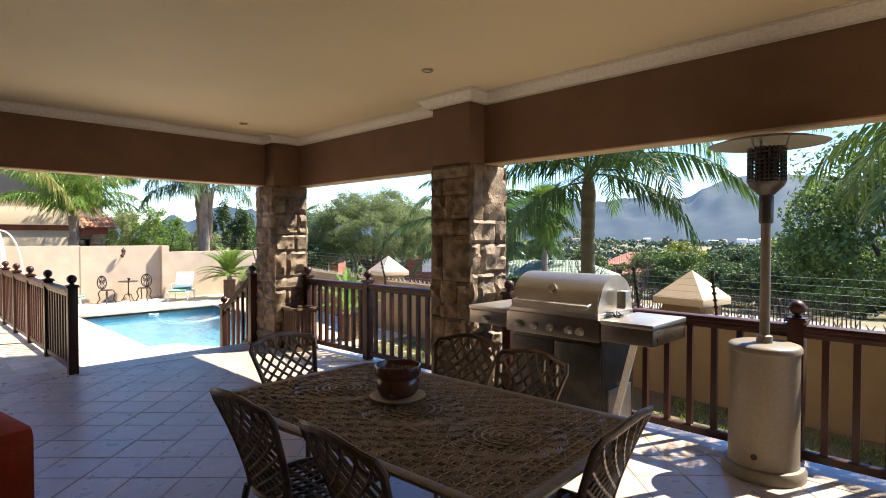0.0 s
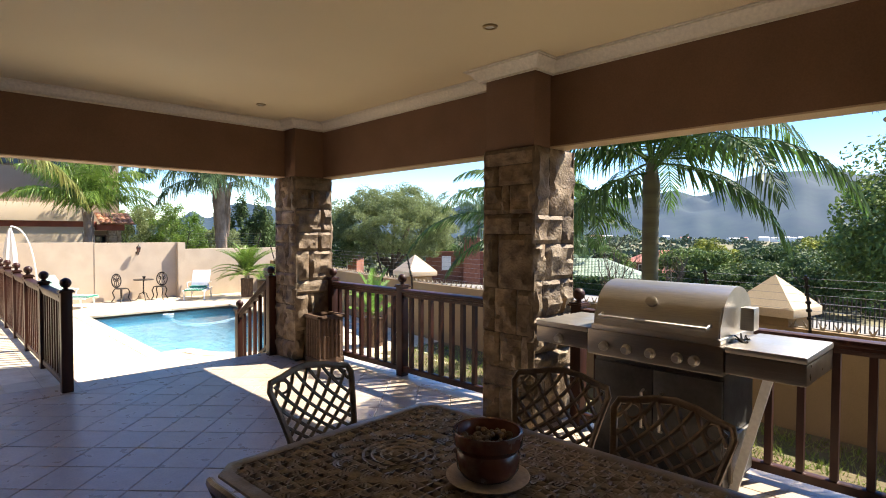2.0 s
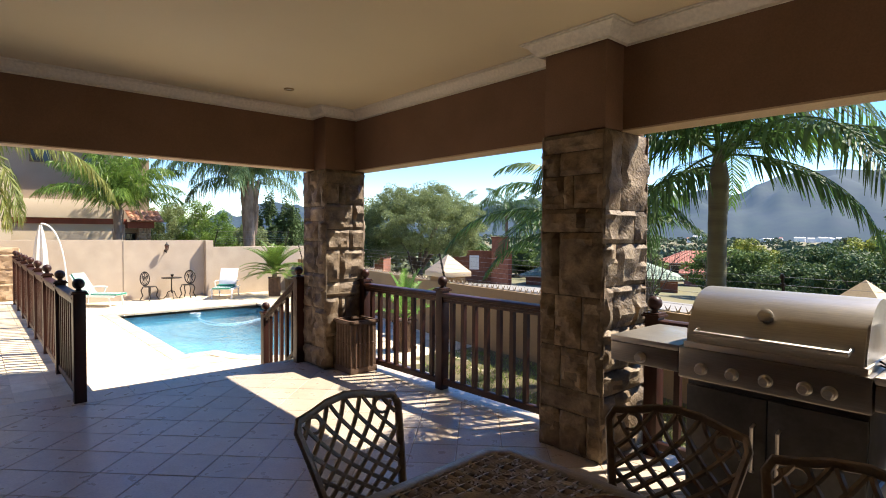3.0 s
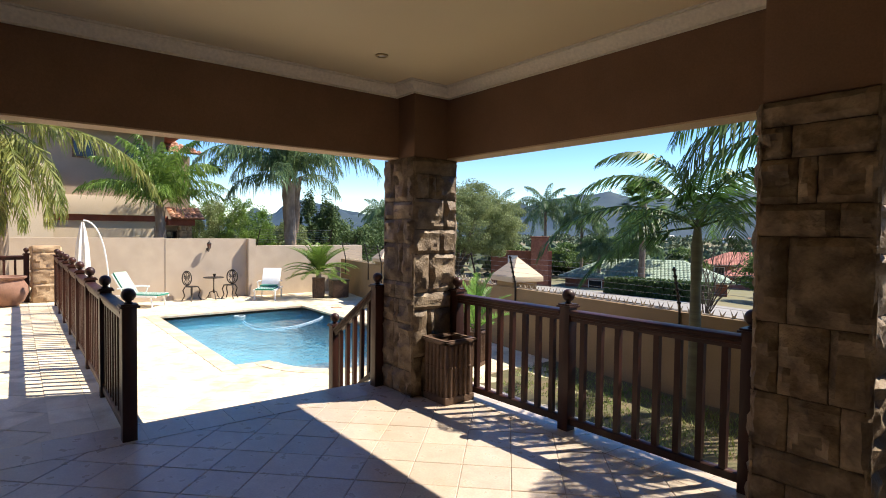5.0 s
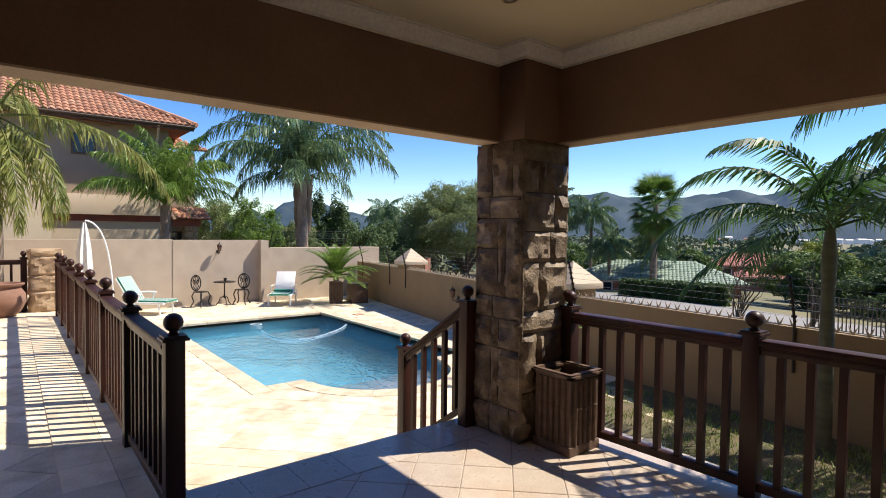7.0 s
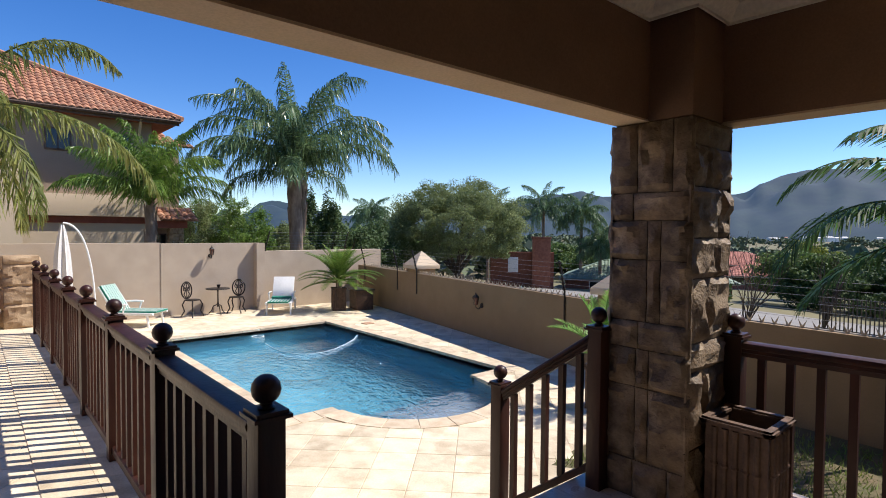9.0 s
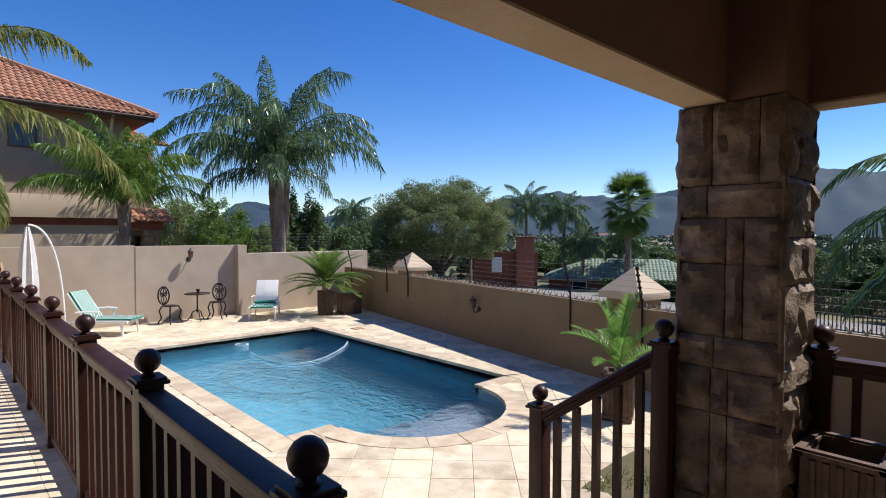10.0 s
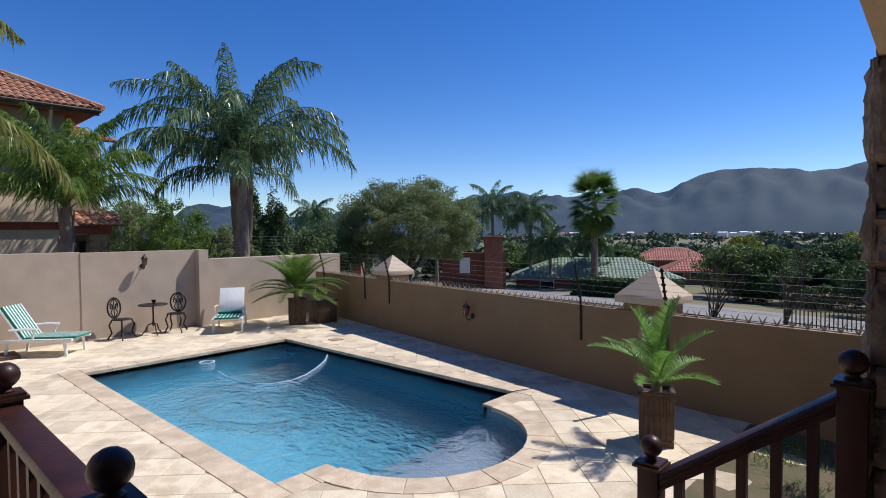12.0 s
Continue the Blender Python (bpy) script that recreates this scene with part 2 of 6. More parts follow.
_wa.operation = "MULTIPLY_ADD"
_wa.inputs[1].default_value = 0.5
_w.links.new(_wf.outputs[0], _wa.inputs[0]), _w.links.new(_wn.outputs[0], _wa.inputs[2])
_w.links.new(_wa.outputs[0], _wp.inputs["Height"])
_w.links.new(_wp.outputs[0], _b.inputs["Normal"])
M["water"] = water


# ---- building blocks ----
def box(bm, x0, x1, y0, y1, z0, z1, m=None):
    v = [bm.verts.new(p) for p in ((x0, y0, z0), (x1, y0, z0), (x1, y1, z0), (x0, y1, z0), (x0, y0, z1), (x1, y0, z1), (x1, y1, z1), (x0, y1, z1))]
    if m is not None:
        for q in v:
            q.co = m @ q.co
    for f in ((3, 2, 1, 0), (4, 5, 6, 7), (0, 1, 5, 4), (1, 2, 6, 5), (2, 3, 7, 6), (3, 0, 4, 7)):
        bm.faces.new([v[i] for i in f])
    return v


def bbox(x0, x1, y0, y1, z0, z1, bev=0.0, m=None):
    bm = bmesh.new()
    box(bm, x0, x1, y0, y1, z0, z1, m)
    if bev:
        bmesh.ops.bevel(bm, geom=bm.edges[:], offset=bev, segments=2, affect="EDGES", profile=0.6)
    return bm


def tube(bm, pts, r, seg=8, cap=True, flat=1.0):
    """A tube along points; r a number or one radius for each point."""
    pts = [Vector(p) for p in pts]
    rs = r if isinstance(r, (list, tuple)) else [r] * len(pts)
    rings, ref = [], None
    for i, p in enumerate(pts):
        d = (pts[min(i + 1, len(pts) - 1)] - pts[max(i - 1, 0)]).normalized()
        if ref is None:
            ref = d.orthogonal().normalized()
        ref = (ref - d * ref.dot(d))
        ref = ref.normalized() if ref.length > 1e-6 else d.orthogonal().normalized()
        s = d.cross(ref)
        rings.append([bm.verts.new(p + rs[i] * (ref * math.cos(a) + s * flat * math.sin(a))) for a in (2 * math.pi * k / seg for k in range(seg))])
    for a, b in zip(rings, rings[1:]):
        for k in range(seg):
            bm.faces.new((a[k], a[(k + 1) % seg], b[(k + 1) % seg], b[k]))
    if cap:
        bm.faces.new(rings[0][::-1]), bm.faces.new(rings[-1])
    return bm


def lathe(bm, prof, seg=24, at=(0, 0, 0), cap=True):
    """A body of revolution about z from (radius, height) pairs."""
    rings = []
    for r, z in prof:
        rings.append([bm.verts.new((at[0] + r * math.cos(a), at[1] + r * math.sin(a), at[2] + z)) for a in (2 * math.pi * k / seg for k in range(seg))])
    for a, b in zip(rings, rings[1:]):
        for k in range(seg):
            bm.faces.new((a[k], a[(k + 1) % seg], b[(k + 1) % seg], b[k]))
    if cap:
        bm.faces.new(rings[0][::-1]), bm.faces.new(rings[-1])
    return bm


def ball(bm, c, r, seg=14):
    return lathe(bm, [(max(1e-4, r * math.sin(math.pi * i / 8)), -r * math.cos(math.pi * i / 8)) for i in range(9)], seg, c)


def mesh_of(bm, name, material, smooth=None):
    me = bpy.data.meshes.new(name)
    bmesh.ops.recalc_face_normals(bm, faces=bm.faces)
    bm.to_mesh(me)
    bm.free()
    me.materials.append(material)
    if smooth is not None:
        me.set_sharp_from_angle(angle=radians(smooth))
        for p in me.polygons:
            p.use_smooth = True
    return me


def part(name, bm, material, parent=None, label="", smooth=40):
    """One mesh object under a thing or a part."""
    ob = new(name, mesh_of(bm, name, material, smooth))
    ob.parent = parent
    if label:
        ob["label"] = label
    return ob


def raw(name, verts, faces, material, parent=None, smooth=False):
    me = bpy.data.meshes.new(name)
    me.from_pydata(verts, [], faces)
    me.materials.append(material)
    if smooth:
        for p in me.polygons:
            p.use_smooth = True
    ob = new(name, me)
    ob.parent = parent
    return ob


def share(name, me, parent, m):
    """One more object on a shared mesh."""
    ob = new(name, me)
    ob.parent = parent
    ob.matrix_basis = m
    return ob


def thing(name, label, category, group="", kind="", at=(0, 0, 0), turn=0):
    ob = new(name)
    ob.empty_display_size = 0.1
    ob.location = at
    ob.rotation_euler = (0, 0, radians(turn))
    return tagged(ob, label, category, group, kind)


def structure(name, bm, material, label, category, smooth=30):
    return tagged(part(name, bm, material, None, "", smooth), label, category, "", "structure")


# ---- plan ----
DECK = -0.62          # pool deck below the veranda floor
HEAD = 2.33           # underside of the beams
CEIL = 3.02
XW, YN = -7.57, 4.44  # outer faces of the two beams


def bound(x):
    """Inner face of the boundary wall."""
    return 8.30 + (0.09 if x > -10.44 else 0.19) * (-10.44 - x)


# ---- ground, road, distance ----
def fall(x, y):
    """Height of the natural ground: level by the house, then down into the valley."""
    dx = max(-22.5 - x, x - 12, 0)
    dy = max(y - bound(min(max(x, -22), 8)) - 0.1, -22 - y, 0)
    r = math.hypot(dx, dy)
    if r == 0:
        return -2.9
    if dy == 0 and x < 0:
        base = -0.7 - 0.02 * r
    else:
        base = -1.0 - 0.068 * min(r, 40)
    if r > 40:
        base -= 3.5 * (1 - math.exp(-(r - 40) / 120)) + 0.006 * min(r - 40, 2500)
    return base + 0.12 * min(1, r / 30) * noise.noise((x * 0.08, y * 0.08, 0))


def make_ground():
    rr = [0.0] + [4 * 1.155 ** i for i in range(50)]
    seg = 120
    vs, fs = [], []
    for r in rr:
        for k in range(seg):
            a = 2 * math.pi * k / seg
            x, y = -8 + r * math.cos(a), 4 + r * math.sin(a)
            vs.append((x, y, fall(x, y)))
    for i in range(len(rr) - 1):
        for k in range(seg):
            k2 = (k + 1) % seg
            fs.append((i * seg + k, i * seg + k2, (i + 1) * seg + k2, (i + 1) * seg + k))
    return tagged(raw("ground", vs, fs, M["ground"], None, True), "dry green and brown valley ground falling away", "ground", "", "structure")


make_ground()

hill = mat("far_hill_haze", (0.004, 0.010, 0.007), (0.020, 0.030, 0.017), 0.012, 0.95, 0.0, fine=0.05)
# blue emission stands in for the haze of distance
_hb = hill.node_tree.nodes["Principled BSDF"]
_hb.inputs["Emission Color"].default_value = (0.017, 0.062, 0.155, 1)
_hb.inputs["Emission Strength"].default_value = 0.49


def ridge(name, dist, depth, profile, lo, hi, rough, label):
    """A range of hills: crest height in degrees by bearing (degrees left of +y)."""
    vs, fs = [], []
    n, rows = 520, 13
    for i in range(n + 1):
        h = lo + (hi - lo) * i / n
        for (h0, e0), (h1, e1) in zip(profile, profile[1:]):
            if h0 <= h <= h1:
                u = (h - h0) / (h1 - h0)
                e = e0 + (e1 - e0) * (3 * u * u - 2 * u ** 3)
                break
        else:
            e = profile[0][1] if h < profile[0][0] else profile[-1][1]
        for j in range(rows):
            v = j / (rows - 1)
            d = dist + depth * v
            top = (dist + depth) * math.tan(radians(e))
            z = -40 + (top + 40) * (v ** 0.8) + rough * v * noise.noise((h * 0.5, v * 4, dist * 0.01)) * (0.2 if j == rows - 1 else 0.7) + (3 * noise.noise((h * 2.3, 1, 7)) + 3 * noise.noise((h * 6.1, 3, 7)) if j == rows - 1 else 0)
            vs.append((-8 - d * math.sin(radians(h)), 4 + d * math.cos(radians(h)), z))
    for i in range(n):
        for j in range(rows - 1):
            a = i * rows + j
            fs.append((a, a + rows, a + rows + 1, a + 1))
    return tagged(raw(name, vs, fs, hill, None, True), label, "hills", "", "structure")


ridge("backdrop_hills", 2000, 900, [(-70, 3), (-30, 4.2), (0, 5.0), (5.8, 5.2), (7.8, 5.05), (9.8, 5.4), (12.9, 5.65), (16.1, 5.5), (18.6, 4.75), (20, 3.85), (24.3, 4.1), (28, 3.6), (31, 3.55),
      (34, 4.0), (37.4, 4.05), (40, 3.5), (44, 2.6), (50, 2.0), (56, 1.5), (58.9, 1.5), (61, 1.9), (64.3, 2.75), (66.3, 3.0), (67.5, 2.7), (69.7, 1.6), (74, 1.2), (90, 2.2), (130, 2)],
      -70, 130, 100, "flat-topped hills along the valley, blue haze put in as emission")

# ---- veranda floor, walkway and steps ----
bm = bmesh.new()
box(bm, -7.76, 6.0, -2.4, 4.62, -0.75, -0.005)
structure("floor", bm, M["grout"], "veranda floor of diagonal clay-coloured tiles", "floor")
bm = bmesh.new()
box(bm, -21.0, -7.763, -2.4, 1.60, -0.75, -0.009)
structure("walkway", bm, M["bed"], "sunlit paved walkway beside the pool railing", "walkway")
steps = thing("steps", "cream stone steps down to the pool deck", "steps", kind="structure")
for i in (1, 2):
    part("step", bbox(-7.76 - 0.32 * i, -7.76 - 0.32 * (i - 1) + (0.003 if i == 1 else 0), 1.603, 3.75, -0.75, -0.207 * i, 0.012), M["coping"], steps)
bm = bmesh.new()
box(bm, -7.76, 6, 4.622, 4.68, -0.75, -0.004)
structure("trim", bm, M["coping"], "cream slab edge of the veranda", "edge trim")

# ---- pool ----
PX0, PX1, PY0, PY1 = -17.84, -11.80, 3.60, 7.42
BC, BR = (-11.74, 5.44), 1.23
ARC = [(BC[0] + BR * math.cos(a), BC[1] + BR * math.sin(a)) for a in (radians(-90 + 180 * k / 24) for k in range(25))]
OUTLINE = [(PX0, PY0), (PX1, PY0)] + [(PX1, ARC[0][1])] + ARC + [(PX1, ARC[-1][1])] + [(PX1, PY1), (PX0, PY1)]
BOTTOM, WATER = DECK - 1.6, DECK - 0.065


def in_pool(x, y, grow=0.0):
    if PX0 - grow < x < PX1 + grow and PY0 - grow < y < PY1 + grow:
        return True
    return x > PX1 - 0.2 and math.hypot(x - BC[0], y - BC[1]) < BR + grow


bm = bmesh.new()
_ring = [[bm.verts.new((x, y, z)) for x, y in OUTLINE] for z in (BOTTOM, DECK - 0.24)]
for k in range(len(OUTLINE)):
    k2 = (k + 1) % len(OUTLINE)
    if (Vector(OUTLINE[k]) - Vector(OUTLINE[k2])).length > 1e-4:
        bm.faces.new((_ring[0][k], _ring[0][k2], _ring[1][k2], _ring[1][k]))
_c = [bm.verts.new(p) for p in ((PX0, PY0, BOTTOM), (PX1 + 1.6, PY0, BOTTOM), (PX1 + 1.6, PY1, BOTTOM), (PX0, PY1, BOTTOM))]
bm.faces.new(_c)
pool = structure("pool_basin", bm, M["pool"], "blue plastered swimming pool with a rounded step bay", "swimming pool")
bm = bmesh.new()
_ring = [[bm.verts.new((x, y, z)) for x, y in OUTLINE] for z in (DECK - 0.24, DECK - 0.03)]
for k in range(len(OUTLINE)):
    k2 = (k + 1) % len(OUTLINE)
    if (Vector(OUTLINE[k]) - Vector(OUTLINE[k2])).length > 1e-4:
        bm.faces.new((_ring[0][k], _ring[0][k2], _ring[1][k2], _ring[1][k]))
part("waterline_tiles", bm, M["pool_tile"], pool, "dark waterline tile band")
bm = bmesh.new()
lathe(bm, [(BR - 0.005, BOTTOM), (BR - 0.005, DECK - 0.42)], 48, (BC[0] - 0.02, BC[1], 0))
for v in bm.verts:
    v.co.x = max(v.co.x, PX1 + 0.12)
part("pool_step", bm, M["pool_step"], pool, "grey pebbled entry step")
bm = bmesh.new()
_w4 = [bm.verts.new((x, y, WATER)) for x, y in OUTLINE if True]
bmesh.ops.remove_doubles(bm, verts=bm.verts, dist=1e-4)
bm.faces.new(bm.verts[:])
pool_water = tagged(part("water", bm, M["water"], None, "", None), "clear rippled blue pool water", "water", "", "structure")
pool_water.visible_shadow = False

# deck bed round the pool
bm = bmesh.new()
zt, zb = DECK - 0.006, DECK - 0.35
box(bm, -21.3, PX0, -2.4, 11.0, zb, zt)
box(bm, PX0, -7.2, 1.603, PY0, zb, zt)
box(bm, PX0, PX1, PY1, 11.0, zb, zt)
box(bm, -10.2, -7.2, PY0, 9.2, zb, zt)
box(bm, PX1, -10.2, PY0, ARC[0][1], zb, zt)
box(bm, PX1, -10.2, ARC[-1][1], 10.2, zb, zt)
for (xa, ya), (xb, yb) in zip(ARC, ARC[1:]):
    bm.faces.new([bm.verts.new(p) for p in ((xa, ya, zt), (-10.2, ya, zt), (-10.2, yb, zt), (xb, yb, zt))])
deck = structure("deck", bm, M["bed"], "cream stone paved pool deck", "pool deck")

# ---- lawn strip between veranda and boundary wall ----
bm = bmesh.new()
_g = []
for i in range(61):
    x = -9.0 + 17 * i / 60
    _g.append([bm.verts.new((x, 4.6 + (bound(x) + 0.1 - 4.6) * j / 12, DECK + 0.0 + 0.03 * noise.noise((x * 1.3, j * 0.7, 3)))) for j in range(13)])
for a, b in zip(_g, _g[1:]):
    for j in range(12):
        bm.faces.new((a[j], b[j], b[j + 1], a[j + 1]))
structure("lawn", bm, M["grass"], "patchy lawn strip below the veranda", "lawn")

# ---- beams, roof, ceiling ----
bm = bmesh.new()
box(bm, XW, XW + 0.22, -2.4, YN, HEAD + 0.012, 3.3)
box(bm, XW + 0.22, 6.0, YN - 0.22, YN, HEAD + 0.012, 3.3)
structure("wall_beams", bm, M["beam"], "brown plastered beams over the veranda openings", "beam")
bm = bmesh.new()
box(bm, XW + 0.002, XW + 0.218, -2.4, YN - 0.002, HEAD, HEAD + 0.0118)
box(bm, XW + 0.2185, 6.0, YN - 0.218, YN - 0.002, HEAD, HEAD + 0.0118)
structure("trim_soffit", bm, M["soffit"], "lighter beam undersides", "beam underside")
bm = bmesh.new()
box(bm, XW + 0.221, 6.0, -2.4, YN - 0.221, CEIL, CEIL + 0.1)
structure("ceiling", bm, M["ceiling"], "smooth cream ceiling with recessed downlights", "ceiling")
bm = bmesh.new()
box(bm, XW, 6.1, -2.5, YN, 3.305, 6.3)
structure("upper_storey", bm, M["plaster"], "plain upper storey over the veranda", "upper storey")
# out of view; beam brown put on to cut bounce onto columns and beams
bm = bmesh.new()
box(bm, -7.57, 6.2, -2.65, -2.402, -0.75, 3.5)
box(bm, 6.002, 6.2, -2.4, 4.62, -0.75, 3.5)
structure("wall_house", bm, M["beam"], "unseen wall behind the veranda, browned to cut bounce light", "wall")
bm = bmesh.new()
box(bm, -22.0, -7.575, -2.65, -2.402, -0.75, 3.5)
structure("wall_walkway", bm, M["plaster"], "plastered house wall beside the walkway", "wall")

C1 = (-7.60, -7.06, 3.80, 4.35)
C2 = (-4.09, -3.53, 3.98, 4.58)


def cornice(path):
    """A stepped cove moulding swept below the ceiling; path runs with the room on its left."""
    prof = [(0, 0.12), (0.012, 0.12), (0.012, 0.102), (0.03, 0.095), (0.05, 0.07), (0.075, 0.035), (0.10, 0.022), (0.10, 0.01), (0.118, 0.01), (0.118, 0.0), (0, 0)]
    bm = bmesh.new()
    rings = []
    P = [Vector(p) for p in path]
    for i, p in enumerate(P):
        d0 = (p - P[i - 1]).normalized() if i else (P[1] - p).normalized()
        d1 = (P[i + 1] - p).normalized() if i < len(P) - 1 else d0
        n0, n1 = Vector((-d0.y, d0.x)), Vector((-d1.y, d1.x))
        nn = (n0 + n1)
        nn = nn / max(0.3, nn.dot(n0))
        rings.append([bm.verts.new((p.x + nn.x * u, p.y + nn.y * u, CEIL - 0.001 - 0.85 * w)) for u, w in prof])
    for a, b in zip(rings, rings[1:]):
        for k in range(len(prof)):
            k2 = (k + 1) % len(prof)
            bm.faces.new((a[k], a[k2], b[k2], b[k]))
    return bm


e = 0.004
structure("cornice", cornice([(6.0, YN - 0.221 - e), (C2[1] + e, YN - 0.221 - e), (C2[1] + e, C2[2] - e), (C2[0] - e, C2[2] - e), (C2[0] - e, YN - 0.221 - e), (C1[1] + e, YN - 0.221 - e),
          (C1[1] + e, C1[2] - e), (XW + 0.221 + e, C1[2] - e), (XW + 0.221 + e, -2.4)]), M["cornice"], "white stepped plaster cornice", "cornice")


# ---- stone columns ----
def stone_mesh(w, h, seed, material=None):
    """A rock-faced block, its face in the xz plane, looking to -y."""
    rnd = random.Random(seed)
    off = Vector((rnd.random() * 50, rnd.random() * 50, 0))
    nx, nz = max(3, min(8, round(w / 0.035))), max(3, min(10, round(h / 0.035)))
    g, bm = 0.003, bmesh.new()
    rows = []
    for j in range(nz + 1):
        row = []
        for i in range(nx + 1):
            edge = min(i, nx - i, j, nz - j)
            x, z = -w / 2 + g + (w - 2 * g) * i / nx, -h / 2 + g + (h - 2 * g) * j / nz
            q = Vector((x * 9, z * 9, 0)) + off
            d = 0.012 if edge == 0 else 0.036 + 0.040 * noise.noise(q) + 0.020 * noise.noise(q * 2.7)
            if edge == 0:
                x += 0.005 * noise.noise(q * 2.1 + Vector((5, 0, 0)))
                z += 0.005 * noise.noise(q * 2.1 + Vector((0, 5, 0)))
                d += 0.008 * noise.noise(q * 1.5)
            else:
                x += 0.008 * noise.noise(q * 1.7 + Vector((9, 0, 0)))
                z += 0.008 * noise.noise(q * 1.7 + Vector((0, 9, 0)))
            row.append(bm.verts.new((x, -d, z)))
        rows.append(row)
    for a, b in zip(rows, rows[1:]):
        for i in range(nx):
            bm.faces.new((a[i], a[i + 1], b[i + 1], b[i]))
    rim = rows[0] + [r[-1] for r in rows[1:]] + rows[-1][-2::-1] + [r[0] for r in rows[-2:0:-1]]
    back = [bm.verts.new((v.co.x, 0.0, v.co.z)) for v in rim]
    for k in range(len(rim)):
        k2 = (k + 1) % len(rim)
        bm.faces.new((rim[k], back[k], back[k2], rim[k2]))
    return mesh_of(bm, "stone", material or M["stone"], 25)


def column(name, c, label):
    x0, x1, y0, y1 = c
    ins = 0.03
    col = structure(name, bbox(x0 + ins, x1 - ins, y0 + ins, y1 - ins, -0.70, HEAD - 0.002), M["stone_joint"], label, "column", None)
    rnd = random.Random(name)
    cx, cy = (x0 + x1) / 2, (y0 + y1) / 2
    for turn, wide, deep in ((0, x1 - x0, y1 - y0), (90, y1 - y0, x1 - x0), (180, x1 - x0, y1 - y0), (270, y1 - y0, x1 - x0)):
        z = 0.0
        base = pose(cx, cy, 0, 0, 0, turn)
        wide -= 2 * ins - 0.055
        while z < HEAD - 0.02:
            h = rnd.choice((0.17, 0.24, 0.30, 0.38, 0.46))
            if HEAD - z - h < 0.14:
                h = HEAD - 0.004 - z
            kind = rnd.choice((0, 1, 2, 3))
            cuts = {0: (0.7, 0.3), 1: (0.62, 0.38), 2: (0.36, 0.16, 0.48), 3: (0.24, 0.42, 0.34)}[kind if h > 0.2 or kind != 2 else 1]
            if h < 0.22 and kind == 3:
                cuts = (1.0,)
            u = -wide / 2
            for f in cuts if rnd.random() < 0.5 else cuts[::-1]:
                w = wide * f
                share("stone", stone_mesh(w, h, rnd.random()), col, base @ pose(u + w / 2, -deep / 2 + ins, z + h / 2))
                u += w
            z += h
    bm = bbox(x0 + 0.02, x1 - 0.02, y0 + 0.02, y1 - 0.06, HEAD, CEIL - 0.003, 0.012)
    part("plaster_head", bm, M["beam"], col, "brown plastered upper part")
    return col


column("column_corner", C1, "rough rock-faced sandstone corner column")
column("column_middle", C2, "rough rock-faced sandstone column beside the barbecue")

# ---- downlights ----
for x, y in ((-3.36, 3.24), (-6.58, 3.14), (-0.2, 3.24), (-3.36, 0.4), (-6.58, 0.4)):
    dl = thing("downlight", "small brass-rimmed recessed ceiling downlight, switched off", "downlight", "ceiling downlights", at=(x, y, CEIL))
    bm = bmesh.new()
    lathe(bm, [(0.032, -0.002), (0.034, -0.012), (0.05, -0.010), (0.052, -0.001), (0.05, 0.0), (0.032, 0.0)], 24, cap=False)
    part("rim", bm, mat("brass_rim", (0.45, 0.33, 0.16), None, 20, 0.35, 0, metal=0.9) if "brass" not in M else M["brass"], dl)
    M.setdefault("brass", bpy.data.materials["brass_rim"])
    bm = bmesh.new()
    lathe(bm, [(0.0315, -0.006), (0.02, -0.010), (0.001, -0.011)], 24)
    part("bulb", bm, M["lamp_glow"], dl)


# ---- railings ----
def rail_bar(bm, a, b, prof):
    """A moulded bar from a to b; prof: (across, up) pairs."""
    a, b = Vector(a), Vector(b)
    d = (b - a).normalized()
    s = Vector((-d.y, d.x, 0)).normalized()
    r = [[bm.verts.new(p + s * u + Vector((0, 0, w))) for u, w in prof] for p in (a, b)]
    n = len(prof)
    for k in range(n):
        bm.faces.new((r[0][k], r[0][(k + 1) % n], r[1][(k + 1) % n], r[1][k]))
    bm.faces.new(r[0][::-1]), bm.faces.new(r[1])


HANDRAIL = [(-0.028, -0.06), (0.028, -0.06), (0.032, -0.035), (0.040, -0.03), (0.040, -0.012), (0.052, -0.004), (0.055, 0.012), (0.048, 0.026), (0.03, 0.032), (-0.03, 0.032), (-0.048, 0.026), (-0.055, 0.012), (-0.052, -0.004), (-0.040, -0.012), (-0.040, -0.03), (-0.032, -0.035)]
FOOTRAIL = [(-0.03, 0.0), (0.03, 0.0), (0.03, 0.05), (0.02, 0.058), (-0.02, 0.058), (-0.03, 0.05)]


def post_mesh(h, low=0.0):
    bm = bbox(-0.05, 0.05, -0.05, 0.05, low, h, 0.004)
    box(bm, -0.068, 0.068, -0.068, 0.068, h, h + 0.014)
    box(bm, -0.058, 0.058, -0.058, 0.058, h + 0.014, h + 0.028)
    return mesh_of(bm, "post", M["wood"], 30)


def ball_mesh():
    bm = bmesh.new()
    lathe(bm, [(0.030, 0.0), (0.032, 0.006), (0.022, 0.014), (0.022, 0.020)], 16)
    ball(bm, (0, 0, 0.068), 0.052, 18)
    return mesh_of(bm, "ball_finial", M["wood"], 50)


BALL = ball_mesh()


